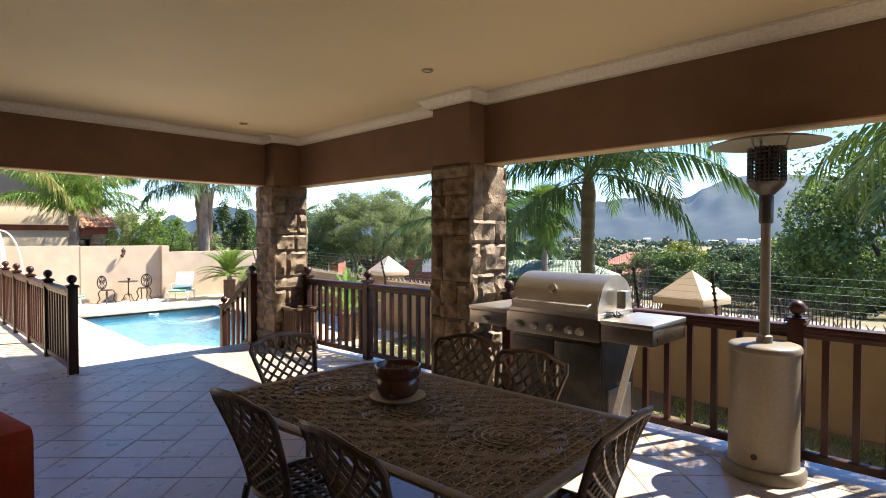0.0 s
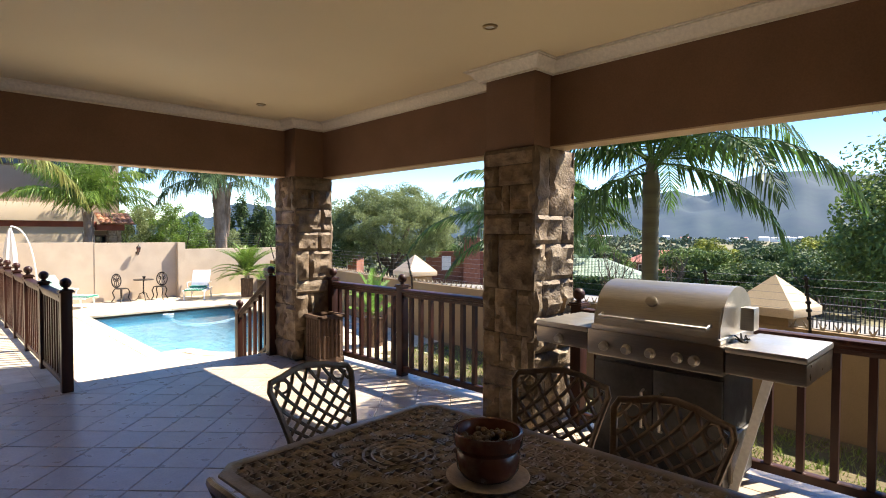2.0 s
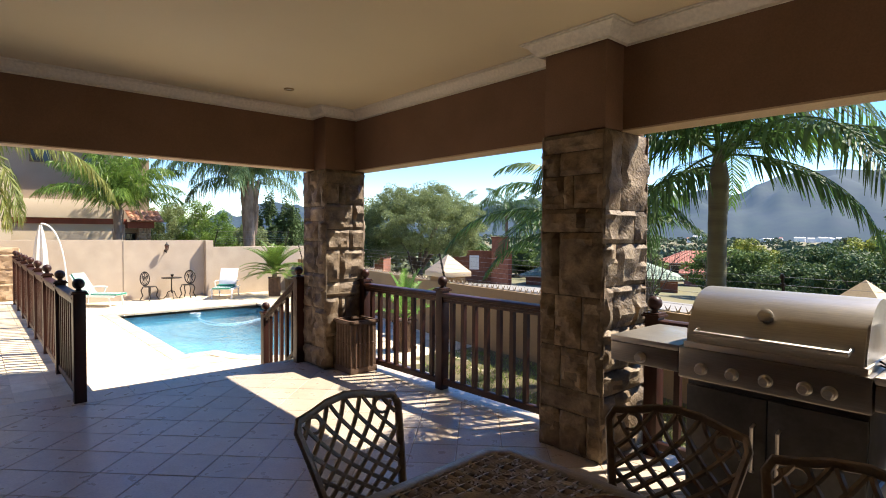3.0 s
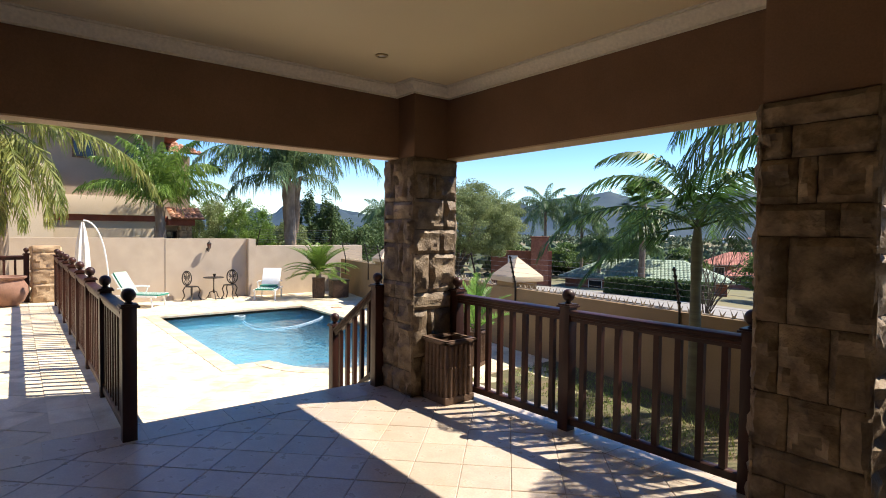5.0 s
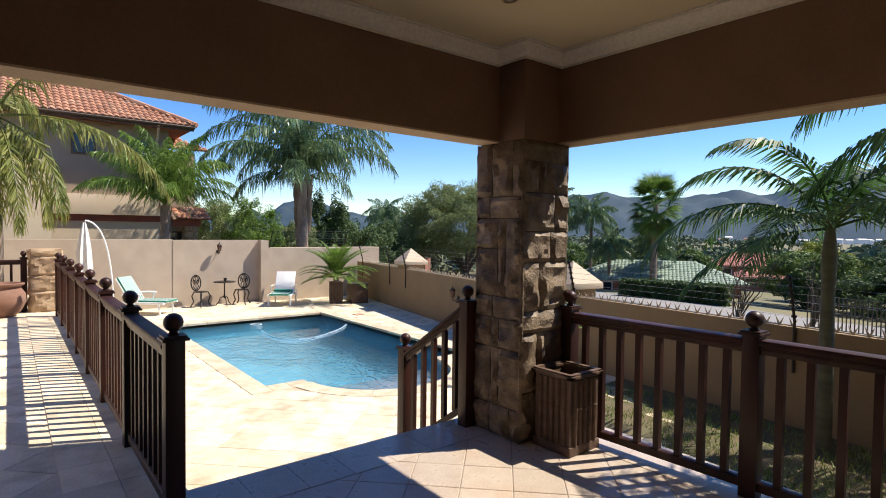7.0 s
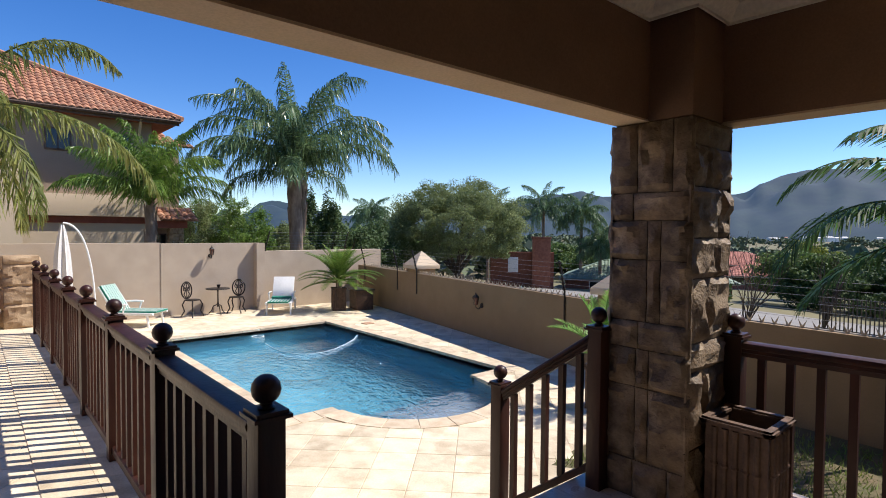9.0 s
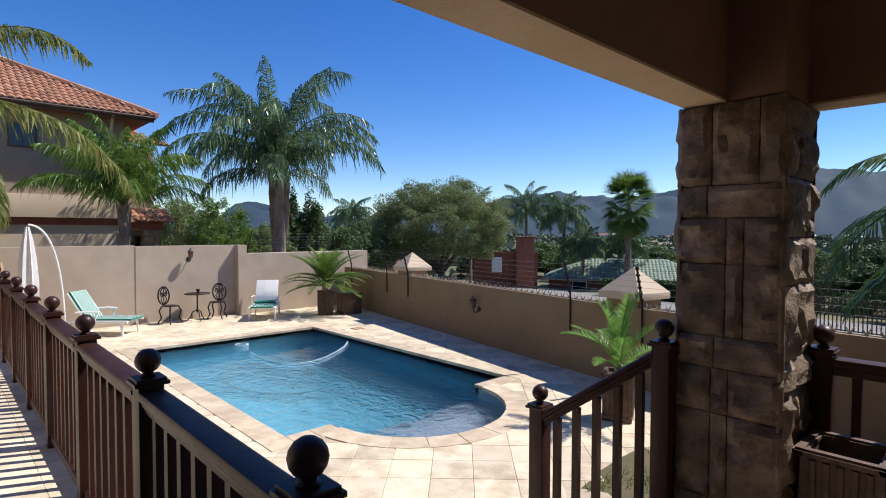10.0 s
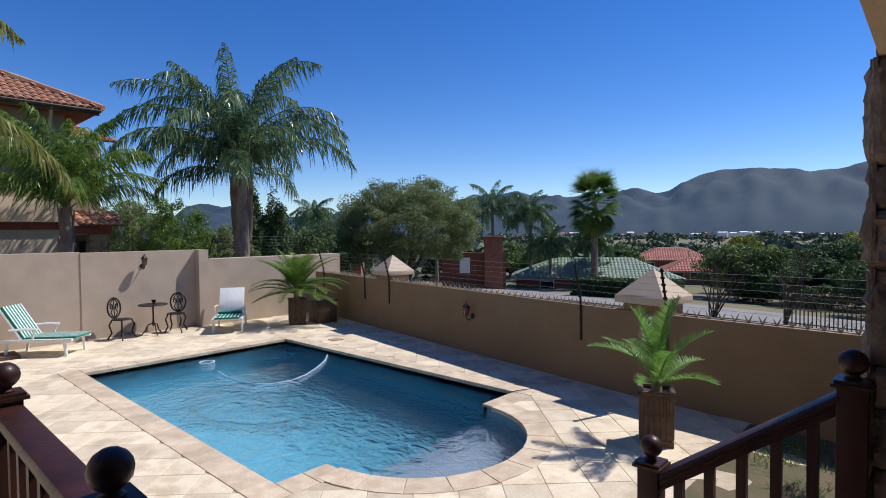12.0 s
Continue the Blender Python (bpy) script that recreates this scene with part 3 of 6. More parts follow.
def railing(name, label, pts, top=0.98, gap=0.18, group="", ends=(True, True)):
    """Posts at pts (along a straight run), rails and balusters between."""
    rl = thing(name, label, "railing", group)
    post = post_mesh(top + 0.03)
    a = mesh_of(bbox(-0.021, 0.021, -0.021, 0.021, 0.10, top - 0.05, 0.0), "baluster", M["wood"])
    for p in pts:
        q = share("post", post, rl, pose(p[0], p[1], 0))
        share("ball_finial", BALL, q, pose(0, 0, top + 0.058))
    for p, q in zip(pts, pts[1:]):
        v = Vector((q[0] - p[0], q[1] - p[1], 0))
        if v.length > 3.2 or v.length < 0.7:
            continue
        d = v.normalized() * 0.05
        bm = bmesh.new()
        rail_bar(bm, (p[0] + d.x, p[1] + d.y, top - 0.02), (q[0] - d.x, q[1] - d.y, top - 0.02), HANDRAIL)
        part("handrail", bm, M["wood"], rl)
        bm = bmesh.new()
        rail_bar(bm, (p[0] + d.x, p[1] + d.y, 0.055), (q[0] - d.x, q[1] - d.y, 0.055), FOOTRAIL)
        part("foot_rail", bm, M["wood"], rl)
        n = max(1, round(v.length / gap))
        for k in range(1, n):
            share("baluster", a, rl, pose(p[0] + v.x * k / n, p[1] + v.y * k / n, 0, 0, 0, math.degrees(math.atan2(v.y, v.x))))
    return rl


railing("pool_railing", "dark-stained wooden railing with ball-topped posts along the walkway", [(x, 1.48) for x in (-7.47, -8.82, -10.12, -11.36, -12.58, -13.80, -15.02, -16.24)], gap=0.155, group="veranda railings")
railing("veranda_railing", "dark-stained wooden railing between the stone columns", [(-7.01, 4.32), (-5.64, 4.36), (-4.24, 4.40)], gap=0.15, group="veranda railings")
railing("veranda_railing", "dark-stained wooden railing behind the barbecue and heater", [(x, 4.44) for x in (-3.40, -2.14, -0.88, 0.32, 1.52, 2.72)], gap=0.17, group="veranda railings")

st = thing("stair_railing", "sloping dark wooden stair rail with ball-topped posts", "railing", "veranda railings")
q = share("post", post_mesh(1.03), st, pose(-7.63, 3.76, 0))
share("ball_finial", BALL, q, pose(0, 0, 1.058))
q = share("post", post_mesh(1.14), st, pose(-8.40, 3.67, DECK))
share("ball_finial", BALL, q, pose(0, 0, 1.168))
bm = bmesh.new()
rail_bar(bm, (-7.68, 3.755, 0.97), (-8.35, 3.67, 0.48), HANDRAIL)
part("handrail", bm, M["wood"], st)
bm = bmesh.new()
rail_bar(bm, (-7.68, 3.755, 0.10), (-8.35, 3.67, -0.40), FOOTRAIL)
part("foot_rail", bm, M["wood"], st)
for k in range(1, 6):
    x = -7.63 - 0.77 * k / 6
    d = (x + 7.68) / 0.67
    yb = 3.755 + 0.085 * d
    bm = bbox(x - 0.02, x + 0.02, yb - 0.02, yb + 0.02, 0.15 + 0.50 * d, 0.915 + 0.49 * d)
    part("baluster", bm, M["wood"], st)


# ---- boundary walls ----
def wall_run(bm, pts, thick, zb, zt):
    """An upright wall along pts; thick goes to the left-hand normal."""
    P = [Vector(p) for p in pts]
    rings = []
    for i, p in enumerate(P):
        d0 = (p - P[i - 1]).normalized() if i else (P[1] - p).normalized()
        d1 = (P[i + 1] - p).normalized() if i < len(P) - 1 else d0
        n = Vector((-d0.y, d0.x)) + Vector((-d1.y, d1.x))
        n.normalize()
        q = p + n * thick
        rings.append([bm.verts.new(v) for v in ((p.x, p.y, zb), (p.x, p.y, zt), (q.x, q.y, zt), (q.x, q.y, zb))])
    for a, b in zip(rings, rings[1:]):
        for k in range(4):
            bm.faces.new((a[k], a[(k + 1) % 4], b[(k + 1) % 4], b[k]))
    bm.faces.new(rings[0]), bm.faces.new(rings[-1][::-1])


WTOP = 0.55
bm = bmesh.new()
wall_run(bm, [(-20.9, bound(-20.9)), (-10.44, bound(-10.44)), (8, bound(8))], 0.2, -2.5, WTOP)
bwall = structure("wall_boundary", bm, M["ochre"], "ochre plastered boundary wall with spikes along its top", "wall")
for x in (-17.1, -10.32, -2.85, 4.6):
    y = bound(x) + 0.32
    pil = thing("gate_pillar", "ochre wall pillar with a pyramid cap", "wall pillar", "boundary wall pillars", at=(x, y, 0), turn=-10)
    part("shaft", bbox(-0.28, 0.28, -0.28, 0.28, -2.2, 0.66, 0.01), M["ochre"], pil)
    bm = bbox(-0.37, 0.37, -0.37, 0.37, 0.66, 0.76, 0.008)
    t = [bm.verts.new(p) for p in ((-0.365, -0.365, 0.76), (0.365, -0.365, 0.76), (0.365, 0.365, 0.76), (-0.365, 0.365, 0.76))]
    a = bm.verts.new((0, 0, 1.13))
    for k in range(4):
        bm.faces.new((t[k], t[(k + 1) % 4], a))
    part("pyramid_cap", bm, M["house_wall"], pil, "cream pyramid cap", 20)
bm = bmesh.new()
box(bm, -21.4, -21.10, 4.43, 6.88, -1.2, 1.28)
box(bm, -21.4, -21.115, -2.4, 4.43, -1.2, 1.30)
box(bm, -21.4, -20.88, 6.883, 7.12, -1.2, 1.28)
structure("wall_far", bm, M["plaster"], "beige plastered wall at the end of the pool deck", "wall")
bm = bmesh.new()
box(bm, -21.4, -20.95, 7.123, 11.2, -1.2, 1.04)
structure("wall_far_low", bm, M["plaster"], "lower beige plastered wall by the lounger", "wall")


# ---- veranda furniture ----
def chair():
    ch = thing("garden_chair", "dark bronze cast-aluminium garden chair with a lattice back", "chair", "chairs round the table")
    ZB, ZT = 0.43, 0.90

    def back(u, z):
        return (u, -0.20 - 0.16 * ((z - ZB) / 0.47) ** 1.4 + 0.35 * u * u, z)

    def half(z):
        s = (z - ZB) / (ZT - ZB)
        return 0.165 + 0.095 * s ** 1.3

    bm = bmesh.new()
    side = [back(-half(z), z) for z in np.linspace(ZB, 0.86, 9)]
    topz = [(-0.235, 0.895), (-0.17, 0.905), (-0.09, 0.925), (0, 0.935), (0.09, 0.925), (0.17, 0.905), (0.235, 0.895)]
    tube(bm, side + [back(u, z) for u, z in topz] + [(-p[0], p[1], p[2]) for p in side[::-1]], 0.013, 8, True, 1.3)
    part("back_frame", bm, M["bronze"], ch)
    bm = bmesh.new()
    for s in (-1, 1):
        for k in range(-4, 8):
            pts = []
            for v in np.linspace(0, 1, 22):
                z = ZB + 0.02 + v * 0.47
                u = s * (-0.42 + 0.082 * k + 0.60 * math.sin(1.3 * v))
                if abs(u) < half(min(z, 0.88)) and z < 0.925 - 0.6 * u * u:
                    pts.append(back(u, z))
            if len(pts) > 2:
                tube(bm, pts, 0.0085, 5, True, 1.2)
    for s in (-1, 1):
        tube(bm, [back(s * (0.17 + 0.035 * math.cos(a)), 0.865 + 0.028 * math.sin(a)) for a in np.linspace(-0.5, 5, 12)], 0.007, 5)
    part("back_lattice", bm, M["bronze"], ch)
    bm = bmesh.new()
    loop = [(0.235 * math.copysign(abs(math.cos(a)) ** 0.6, math.cos(a)), 0.02 + 0.225 * math.copysign(abs(math.sin(a)) ** 0.6, math.sin(a)), ZB) for a in np.linspace(0, 2 * math.pi, 33)]
    tube(bm, loop, 0.016, 6, False)
    part("seat_frame", bm, M["bronze"], ch)
    for k in range(-4, 5):
        bm = bmesh.new()
        tube(bm, [(0.05 * k, -0.19, ZB), (0.05 * k + 0.01, 0.02, ZB - 0.012), (0.05 * k, 0.23, ZB)], 0.014, 5, True, 0.5)
        part("seat_bar", bm, M["bronze"], ch)
    for k in range(-3, 4):
        bm = bmesh.new()
        tube(bm, [(-0.22, 0.02 + 0.06 * k, ZB), (0, 0.02 + 0.06 * k, ZB - 0.013), (0.22, 0.02 + 0.06 * k, ZB)], 0.014, 5, True, 0.5)
        part("seat_bar", bm, M["bronze"], ch)
    for sx in (-1, 1):
        for sy, y0, y1 in ((1, 0.20, 0.25), (-1, -0.19, -0.27)):
            bm = bmesh.new()
            tube(bm, [(sx * 0.20, y0, ZB), (sx * 0.215, y0 + 0.3 * (y1 - y0), 0.30), (sx * 0.205, y0 + 0.5 * (y1 - y0), 0.14), (sx * 0.235, y1, 0.012)], [0.017, 0.015, 0.012, 0.014], 8)
            lathe(bm, [(0.018, 0), (0.018, 0.012)], 8, (sx * 0.235, y1, 0))
            part("leg", bm, M["bronze"], ch)
    return ch


_ch = chair()
# seat centre x, y and the heading that the sitter faces
_spots = [(-2.25, 1.37, 2), (-1.54, 1.40, -3), (-3.02, 1.90, -84), (-1.26, 1.92, 94), (-1.84, 2.26, 176), (-2.36, 2.36, 188)]
for k, (x, y, a) in enumerate(_spots):
    if k == 0:
        _ch.matrix_basis = pose(x, y, 0, 0, 0, a)
    else:
        copy_thing(_ch, pose(x, y, 0, 0, 0, a))

tb = thing("garden_table", "dark cast-metal garden table with a scrollwork top", "table", at=(-1.97, 1.80, 0), turn=3)
TX, TY, TC, TZ = 0.96, 0.57, 0.07, 0.755


def octo(gx, gy, c, z):
    return [(-gx + c, -gy, z), (gx - c, -gy, z), (gx, -gy + c, z), (gx, gy - c, z), (gx - c, gy, z), (-gx + c, gy, z), (-gx, gy - c, z), (-gx, -gy + c, z)]


bm = bmesh.new()
rings = [[bm.verts.new(p) for p in octo(TX - d, TY - d, TC - d * 0.4, z)] for d, z in ((0.05, TZ - 0.02), (0.006, TZ - 0.02), (0, TZ - 0.014), (0, TZ - 0.004), (0.006, TZ), (0.045, TZ), (0.05, TZ - 0.004))]
for a, b in zip(rings, rings[1:] + rings[:1]):
    for k in range(8):
        bm.faces.new((a[k], a[(k + 1) % 8], b[(k + 1) % 8], b[k]))
part("table_rim", bm, M["table_bronze"], tb)
bm = bmesh.new()


def scroll(cx, cy, r, a0, a1, w=0.0088):
    n = max(4, int(abs(a1 - a0) * r / 0.013))
    pts = [(cx + r * math.cos(a), cy + r * math.sin(a)) for a in np.linspace(a0, a1, n)]
    if all(abs(x) < TX - 0.04 and abs(y) < TY - 0.04 for x, y in pts):
        tube(bm, [(x, y, TZ - 0.007) for x, y in pts], w, 4, True, 0.6)


for cx in (-0.56, 0.0, 0.56):
    for i in range(1, 5):
        scroll(cx, 0, 0.035 * i, 0, 2 * math.pi)
    for k in range(16):
        a = 2 * math.pi * k / 16
        for r in (0.050, 0.037, 0.024, 0.012):
            scroll(cx + 0.205 * math.cos(a), 0.205 * math.sin(a), r, a - 2.2, a + 1.3)
        scroll(cx + 0.158 * math.cos(a + 0.2), 0.158 * math.sin(a + 0.2), 0.018, a, a + 4)
_free = lambda x, y: all(math.hypot(x - c, y) > 0.275 for c in (-0.56, 0.0, 0.56))
for i in range(-15, 16):
    for j in range(-9, 10):
        x, y = i * 0.062 + (0.031 if j % 2 else 0), j * 0.056
        if _free(x, y):
            for r in (0.030, 0.017):
                scroll(x, y, r, (0.2 if (i + j) % 2 else 3.3), (3.7 if (i + j) % 2 else 6.9), 0.007)
for y in np.linspace(-0.51, 0.51, 25):
    tube(bm, [(-TX + 0.045, y, TZ - 0.011), (TX - 0.045, y, TZ - 0.011)], 0.014, 4, True, 0.5)
for x in np.linspace(-0.90, 0.90, 43):
    lim = TY - 0.045 - max(0, abs(x) - TX + TC)
    tube(bm, [(x, -lim, TZ - 0.012), (x, lim, TZ - 0.012)], 0.014, 4, True, 0.5)
part("scrollwork_top", bm, M["table_bronze"], tb, "pierced scrollwork panel", 60)
for sx in (-1, 1):
    for sy in (-1, 1):
        bm = bmesh.new()
        tube(bm, [(sx * 0.72, sy * 0.38, TZ - 0.02), (sx * 0.76, sy * 0.42, 0.55), (sx * 0.70, sy * 0.37, 0.25), (sx * 0.78, sy * 0.44, 0.012)], [0.03, 0.028, 0.02, 0.024], 8)
        part("leg", bm, M["bronze"], tb)
bm = bmesh.new()
tube(bm, [(-0.72, -0.38, TZ - 0.05), (0.72, -0.38, TZ - 0.05), (0.72, 0.38, TZ - 0.05), (-0.72, 0.38, TZ - 0.05), (-0.72, -0.38, TZ - 0.05)], 0.02, 6)
part("apron", bm, M["bronze"], tb)

bowl = thing("bowl", "dark glazed stoneware bowl filled with potpourri", "bowl", at=(-2.13, 1.84, TZ + 0.022))
bm = bmesh.new()
lathe(bm, [(0.07, 0), (0.09, 0.008), (0.108, 0.035), (0.112, 0.08), (0.104, 0.096), (0.106, 0.104), (0.119, 0.116), (0.122, 0.155), (0.120, 0.162), (0.112, 0.160), (0.108, 0.13), (0.098, 0.118)], 36)
part("bowl_body", bm, M["glaze"], bowl)
bm = bmesh.new()
_r = random.Random(3)
for k in range(60):
    a, r = _r.random() * 6.28, 0.088 * math.sqrt(_r.random())
    ball(bm, (r * math.cos(a), r * math.sin(a), 0.120 + _r.random() * 0.014), 0.009 + 0.006 * _r.random(), 6)
part("filling", bm, M["stone"], bowl, "dried brown petals")
sau = thing("saucer", "pale stoneware saucer under the bowl", "saucer", at=(-2.13, 1.84, TZ + 0.001))
bm = bmesh.new()
lathe(bm, [(0.07, 0), (0.11, 0.004), (0.142, 0.02), (0.146, 0.024), (0.14, 0.026), (0.105, 0.014), (0.03, 0.020)], 36)
part("dish", bm, M["coping"], sau)

# barbecue
gr = thing("gas_barbecue", "stainless steel gas barbecue with a domed lid and side shelves", "barbecue")
GX0, GX1, GY0, GY1, GZ = -2.87, -2.03, 3.80, 4.34, 0.975
part("cabinet", bbox(GX0, GX1, GY0 + 0.02, GY1, 0.08, 0.795, 0.006), M["steel_dark"], gr, "dark cabinet body")
for i, (a, b) in enumerate(((GX0 + 0.005, -2.453), (-2.447, GX1 - 0.005))):
    d = part("door", bbox(a, b, GY0 - 0.005, GY0 + 0.018, 0.11, 0.75, 0.004), M["steel_dark"], gr, "dark steel cabinet door")
    bm = bmesh.new()
    hx = -2.51 if i == 0 else -2.39
    tube(bm, [(hx, GY0 - 0.006, 0.36), (hx, GY0 - 0.04, 0.37), (hx, GY0 - 0.04, 0.60), (hx, GY0 - 0.006, 0.61)], 0.009, 8)
    part("handle", bm, M["steel"], d, "steel door handle")
# panel and shelf fronts carry that dim reflection in their colour
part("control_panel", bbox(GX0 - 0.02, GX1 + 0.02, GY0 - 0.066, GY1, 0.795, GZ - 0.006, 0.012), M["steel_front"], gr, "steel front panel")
for a, b in ((-3.33, GX0 - 0.021), (GX1 + 0.021, -1.60)):
    sh = part("side_shelf", bbox(a, b, GY0 - 0.06, GY1 + 0.02, 0.935, GZ, 0.016), M["steel"], gr, "steel side shelf")
    part("shelf_front", bbox(a + 0.004, b - 0.004, GY0 - 0.054, GY1 + 0.01, 0.815, 0.934, 0.01), M["steel_front"], sh, "folded shelf front, darkened for the dim interior it mirrors")
part("fire_box", bbox(GX0, GX1, GY0 - 0.05, GY1, GZ - 0.02, GZ + 0.03, 0.008), M["steel"], gr)
for x in (-3.12, -2.76, -2.60, -2.44, -2.27, -2.17):
    kb = bmesh.new()
    lathe(kb, [(0.034, 0), (0.034, 0.008), (0.027, 0.012), (0.025, 0.035), (0.02, 0.04)], 20)
    k_ = part("knob", kb, M["steel"], gr, "chrome-ringed control knob")
    k_.matrix_basis = pose(x, GY0 - (0.067 if x > -2.9 else 0.061), 0.865, 90, 0, 0)
prof = [(GY0 - 0.04, GZ + 0.03)] + [(4.06 - 0.29 * math.cos(a), GZ + 0.05 + 0.27 * math.sin(a)) for a in np.linspace(0.15, 2.7, 16)] + [(GY1 + 0.01, GZ + 0.03)]
bm = bmesh.new()
r0 = [bm.verts.new((GX0 + 0.01, y, z)) for y, z in prof]
r1 = [bm.verts.new((GX1 - 0.01, y, z)) for y, z in prof]
for k in range(len(prof) - 1):
    bm.faces.new((r0[k], r0[k + 1], r1[k + 1], r1[k]))
bm.faces.new(r0[::-1]), bm.faces.new(r1)
bmesh.ops.bevel(bm, geom=[ed for ed in bm.edges if abs(ed.verts[0].co.x - ed.verts[1].co.x) < 1e-5], offset=0.01, segments=2, affect="EDGES")
lid = part("lid", bm, M["steel"], gr, "brushed domed lid", 35)
bm = bmesh.new()
tube(bm, [(GX0 + 0.07, GY0 - 0.02, GZ + 0.10), (GX0 + 0.07, GY0 - 0.075, GZ + 0.085), (GX1 - 0.07, GY0 - 0.075, GZ + 0.085), (GX1 - 0.07, GY0 - 0.02, GZ + 0.10)], 0.014, 12)
part("lid_handle", bm, M["steel"], lid, "tubular steel handle")
bm = bmesh.new()
lathe(bm, [(0.03, -0.02), (0.036, 0.01), (0.036, 0.02), (0.028, 0.024)], 20)
q = part("thermometer", bm, M["steel"], lid, "round lid thermometer")
q.matrix_basis = pose(-2.47, 3.812, GZ + 0.205, 60, 0, 0)
part("spit_motor", bbox(GX1 + 0.02, GX1 + 0.10, 4.00, 4.10, GZ + 0.06, GZ + 0.20, 0.012), M["steel"], gr, "grey rotisserie motor box")
bm = bmesh.new()
_r = random.Random(8)
tube(bm, [(GX1 + 0.06 + 0.1 * math.sin(k * 1.3) * _r.random(), 3.96 + 0.05 * math.cos(k * 1.9), GZ + 0.006 + 0.05 * _r.random() * (k % 3 == 1)) for k in range(16)], 0.005, 6)
part("power_cord", bm, M["iron"], gr, "coiled black cord")
for x in (GX0 + 0.06, GX1 - 0.06):
    for y in (GY0 + 0.07, GY1 - 0.06):
        bm = bmesh.new()
        lathe(bm, [(0.02, 0), (0.02, 0.085)], 12, (x, y, 0))
        part("foot", bm, M["iron"], gr)
bm = bmesh.new()
box(bm, -0.025, 0.025, -0.012, 0.012, 0, 0.80, pose(-2.02, 3.94, 0.03, 0, 14, 0))
part("shelf_brace", bm, M["white_plastic"], gr, "white slanting brace")
part("side_grille", bbox(GX1 + 0.003, GX1 + 0.02, GY0 + 0.1, GY1 - 0.06, 0.12, 0.40, 0.003), M["steel"], gr)

# patio heater
ht = thing("patio_heater", "tall taupe mushroom gas patio heater", "patio heater", at=(-1.01, 4.15, 0))
bm = bmesh.new()
lathe(bm, [(0.255, 0), (0.255, 0.05), (0.242, 0.075), (0.218, 0.08), (0.214, 0.10), (0.210, 0.80), (0.214, 0.83), (0.222, 0.835), (0.222, 0.86), (0.212, 0.875), (0.18, 0.885)], 40)
part("housing", bm, M["heater"], ht)
bm = bmesh.new()
lathe(bm, [(0.05, 0.886), (0.048, 0.93), (0.036, 0.935), (0.031, 0.94), (0.031, 1.72)], 20)
part("pole", bm, M["heater"], ht, "taupe enamelled pole")
bm = bmesh.new()
lathe(bm, [(0.04, 1.69), (0.044, 1.70), (0.044, 1.87), (0.04, 1.88)], 20)
part("valve_box", bm, M["steel_dark"], ht)
bm = bmesh.new()
lathe(bm, [(0.045, 1.88), (0.07, 1.905), (0.105, 1.94), (0.116, 1.968), (0.112, 1.975)], 28)
part("burner_bowl", bm, M["steel_dark"], ht)
for k in range(26):
    a = 2 * math.pi * k / 26
    bm = bmesh.new()
    tube(bm, [(0.112 * math.cos(a), 0.112 * math.sin(a), 1.972), (0.11 * math.cos(a), 0.11 * math.sin(a), 2.20)], 0.007, 5)
    part("screen_bar", bm, M["steel_dark"], ht)
for z in np.linspace(1.985, 2.19, 9):
    bm = bmesh.new()
    tube(bm, [(0.112 * math.cos(a), 0.112 * math.sin(a), z) for a in np.linspace(0, 2 * math.pi, 33)], 0.006, 5, False)
    part("screen_ring", bm, M["steel_dark"], ht)
bm = bmesh.new()
lathe(bm, [(0.065, 1.975), (0.08, 2.19)], 20)
part("emitter_core", bm, M["iron"], ht)
bm = bmesh.new()
lathe(bm, [(0.02, 2.275), (0.12, 2.265), (0.27, 2.24), (0.355, 2.218), (0.36, 2.222), (0.27, 2.25), (0.12, 2.275), (0.02, 2.285)], 48)
part("reflector_hood", bm, M["heater"], ht, "shallow dished reflector")
for k in range(3):
    a = 2.1 * k
    bm = bmesh.new()
    tube(bm, [(0.112 * math.cos(a), 0.112 * math.sin(a), 2.19), (0.13 * math.cos(a), 0.13 * math.sin(a), 2.262)], 0.008, 6)
    part("hood_stay", bm, M["steel"], ht)
bm = bmesh.new()
lathe(bm, [(0.02, 0), (0.02, 0.006), (0.012, 0.008)], 14)
q = part("gas_outlet", bm, M["iron"], ht)
q.matrix_basis = pose(0.0, -0.213, 0.16, 90, 0, 0)

# orange armchair
ar = thing("armchair", "orange-red upholstered lounge armchair", "armchair", at=(-3.75, 0.0, 0), turn=10)
part("seat_cushion", bbox(-0.26, 0.26, -0.30, 0.34, 0.24, 0.42, 0.05), M["orange"], ar)
part("backrest", bbox(-0.40, 0.40, 0.28, 0.46, 0.12, 0.63, 0.06), M["orange"], ar)
for sx in (-1, 1):
    part("armrest", bbox(sx * 0.33 - 0.075, sx * 0.33 + 0.075, -0.34, 0.30, 0.12, 0.52, 0.05), M["orange"], ar)
part("base", bbox(-0.36, 0.36, -0.30, 0.40, 0.08, 0.24, 0.02), M["orange"], ar)
for sx in (-1, 1):
    for y in (-0.26, 0.36):
        part("leg", bbox(sx * 0.30 - 0.025, sx * 0.30 + 0.025, y - 0.025, y + 0.025, 0, 0.08, 0.004), M["wood"], ar)


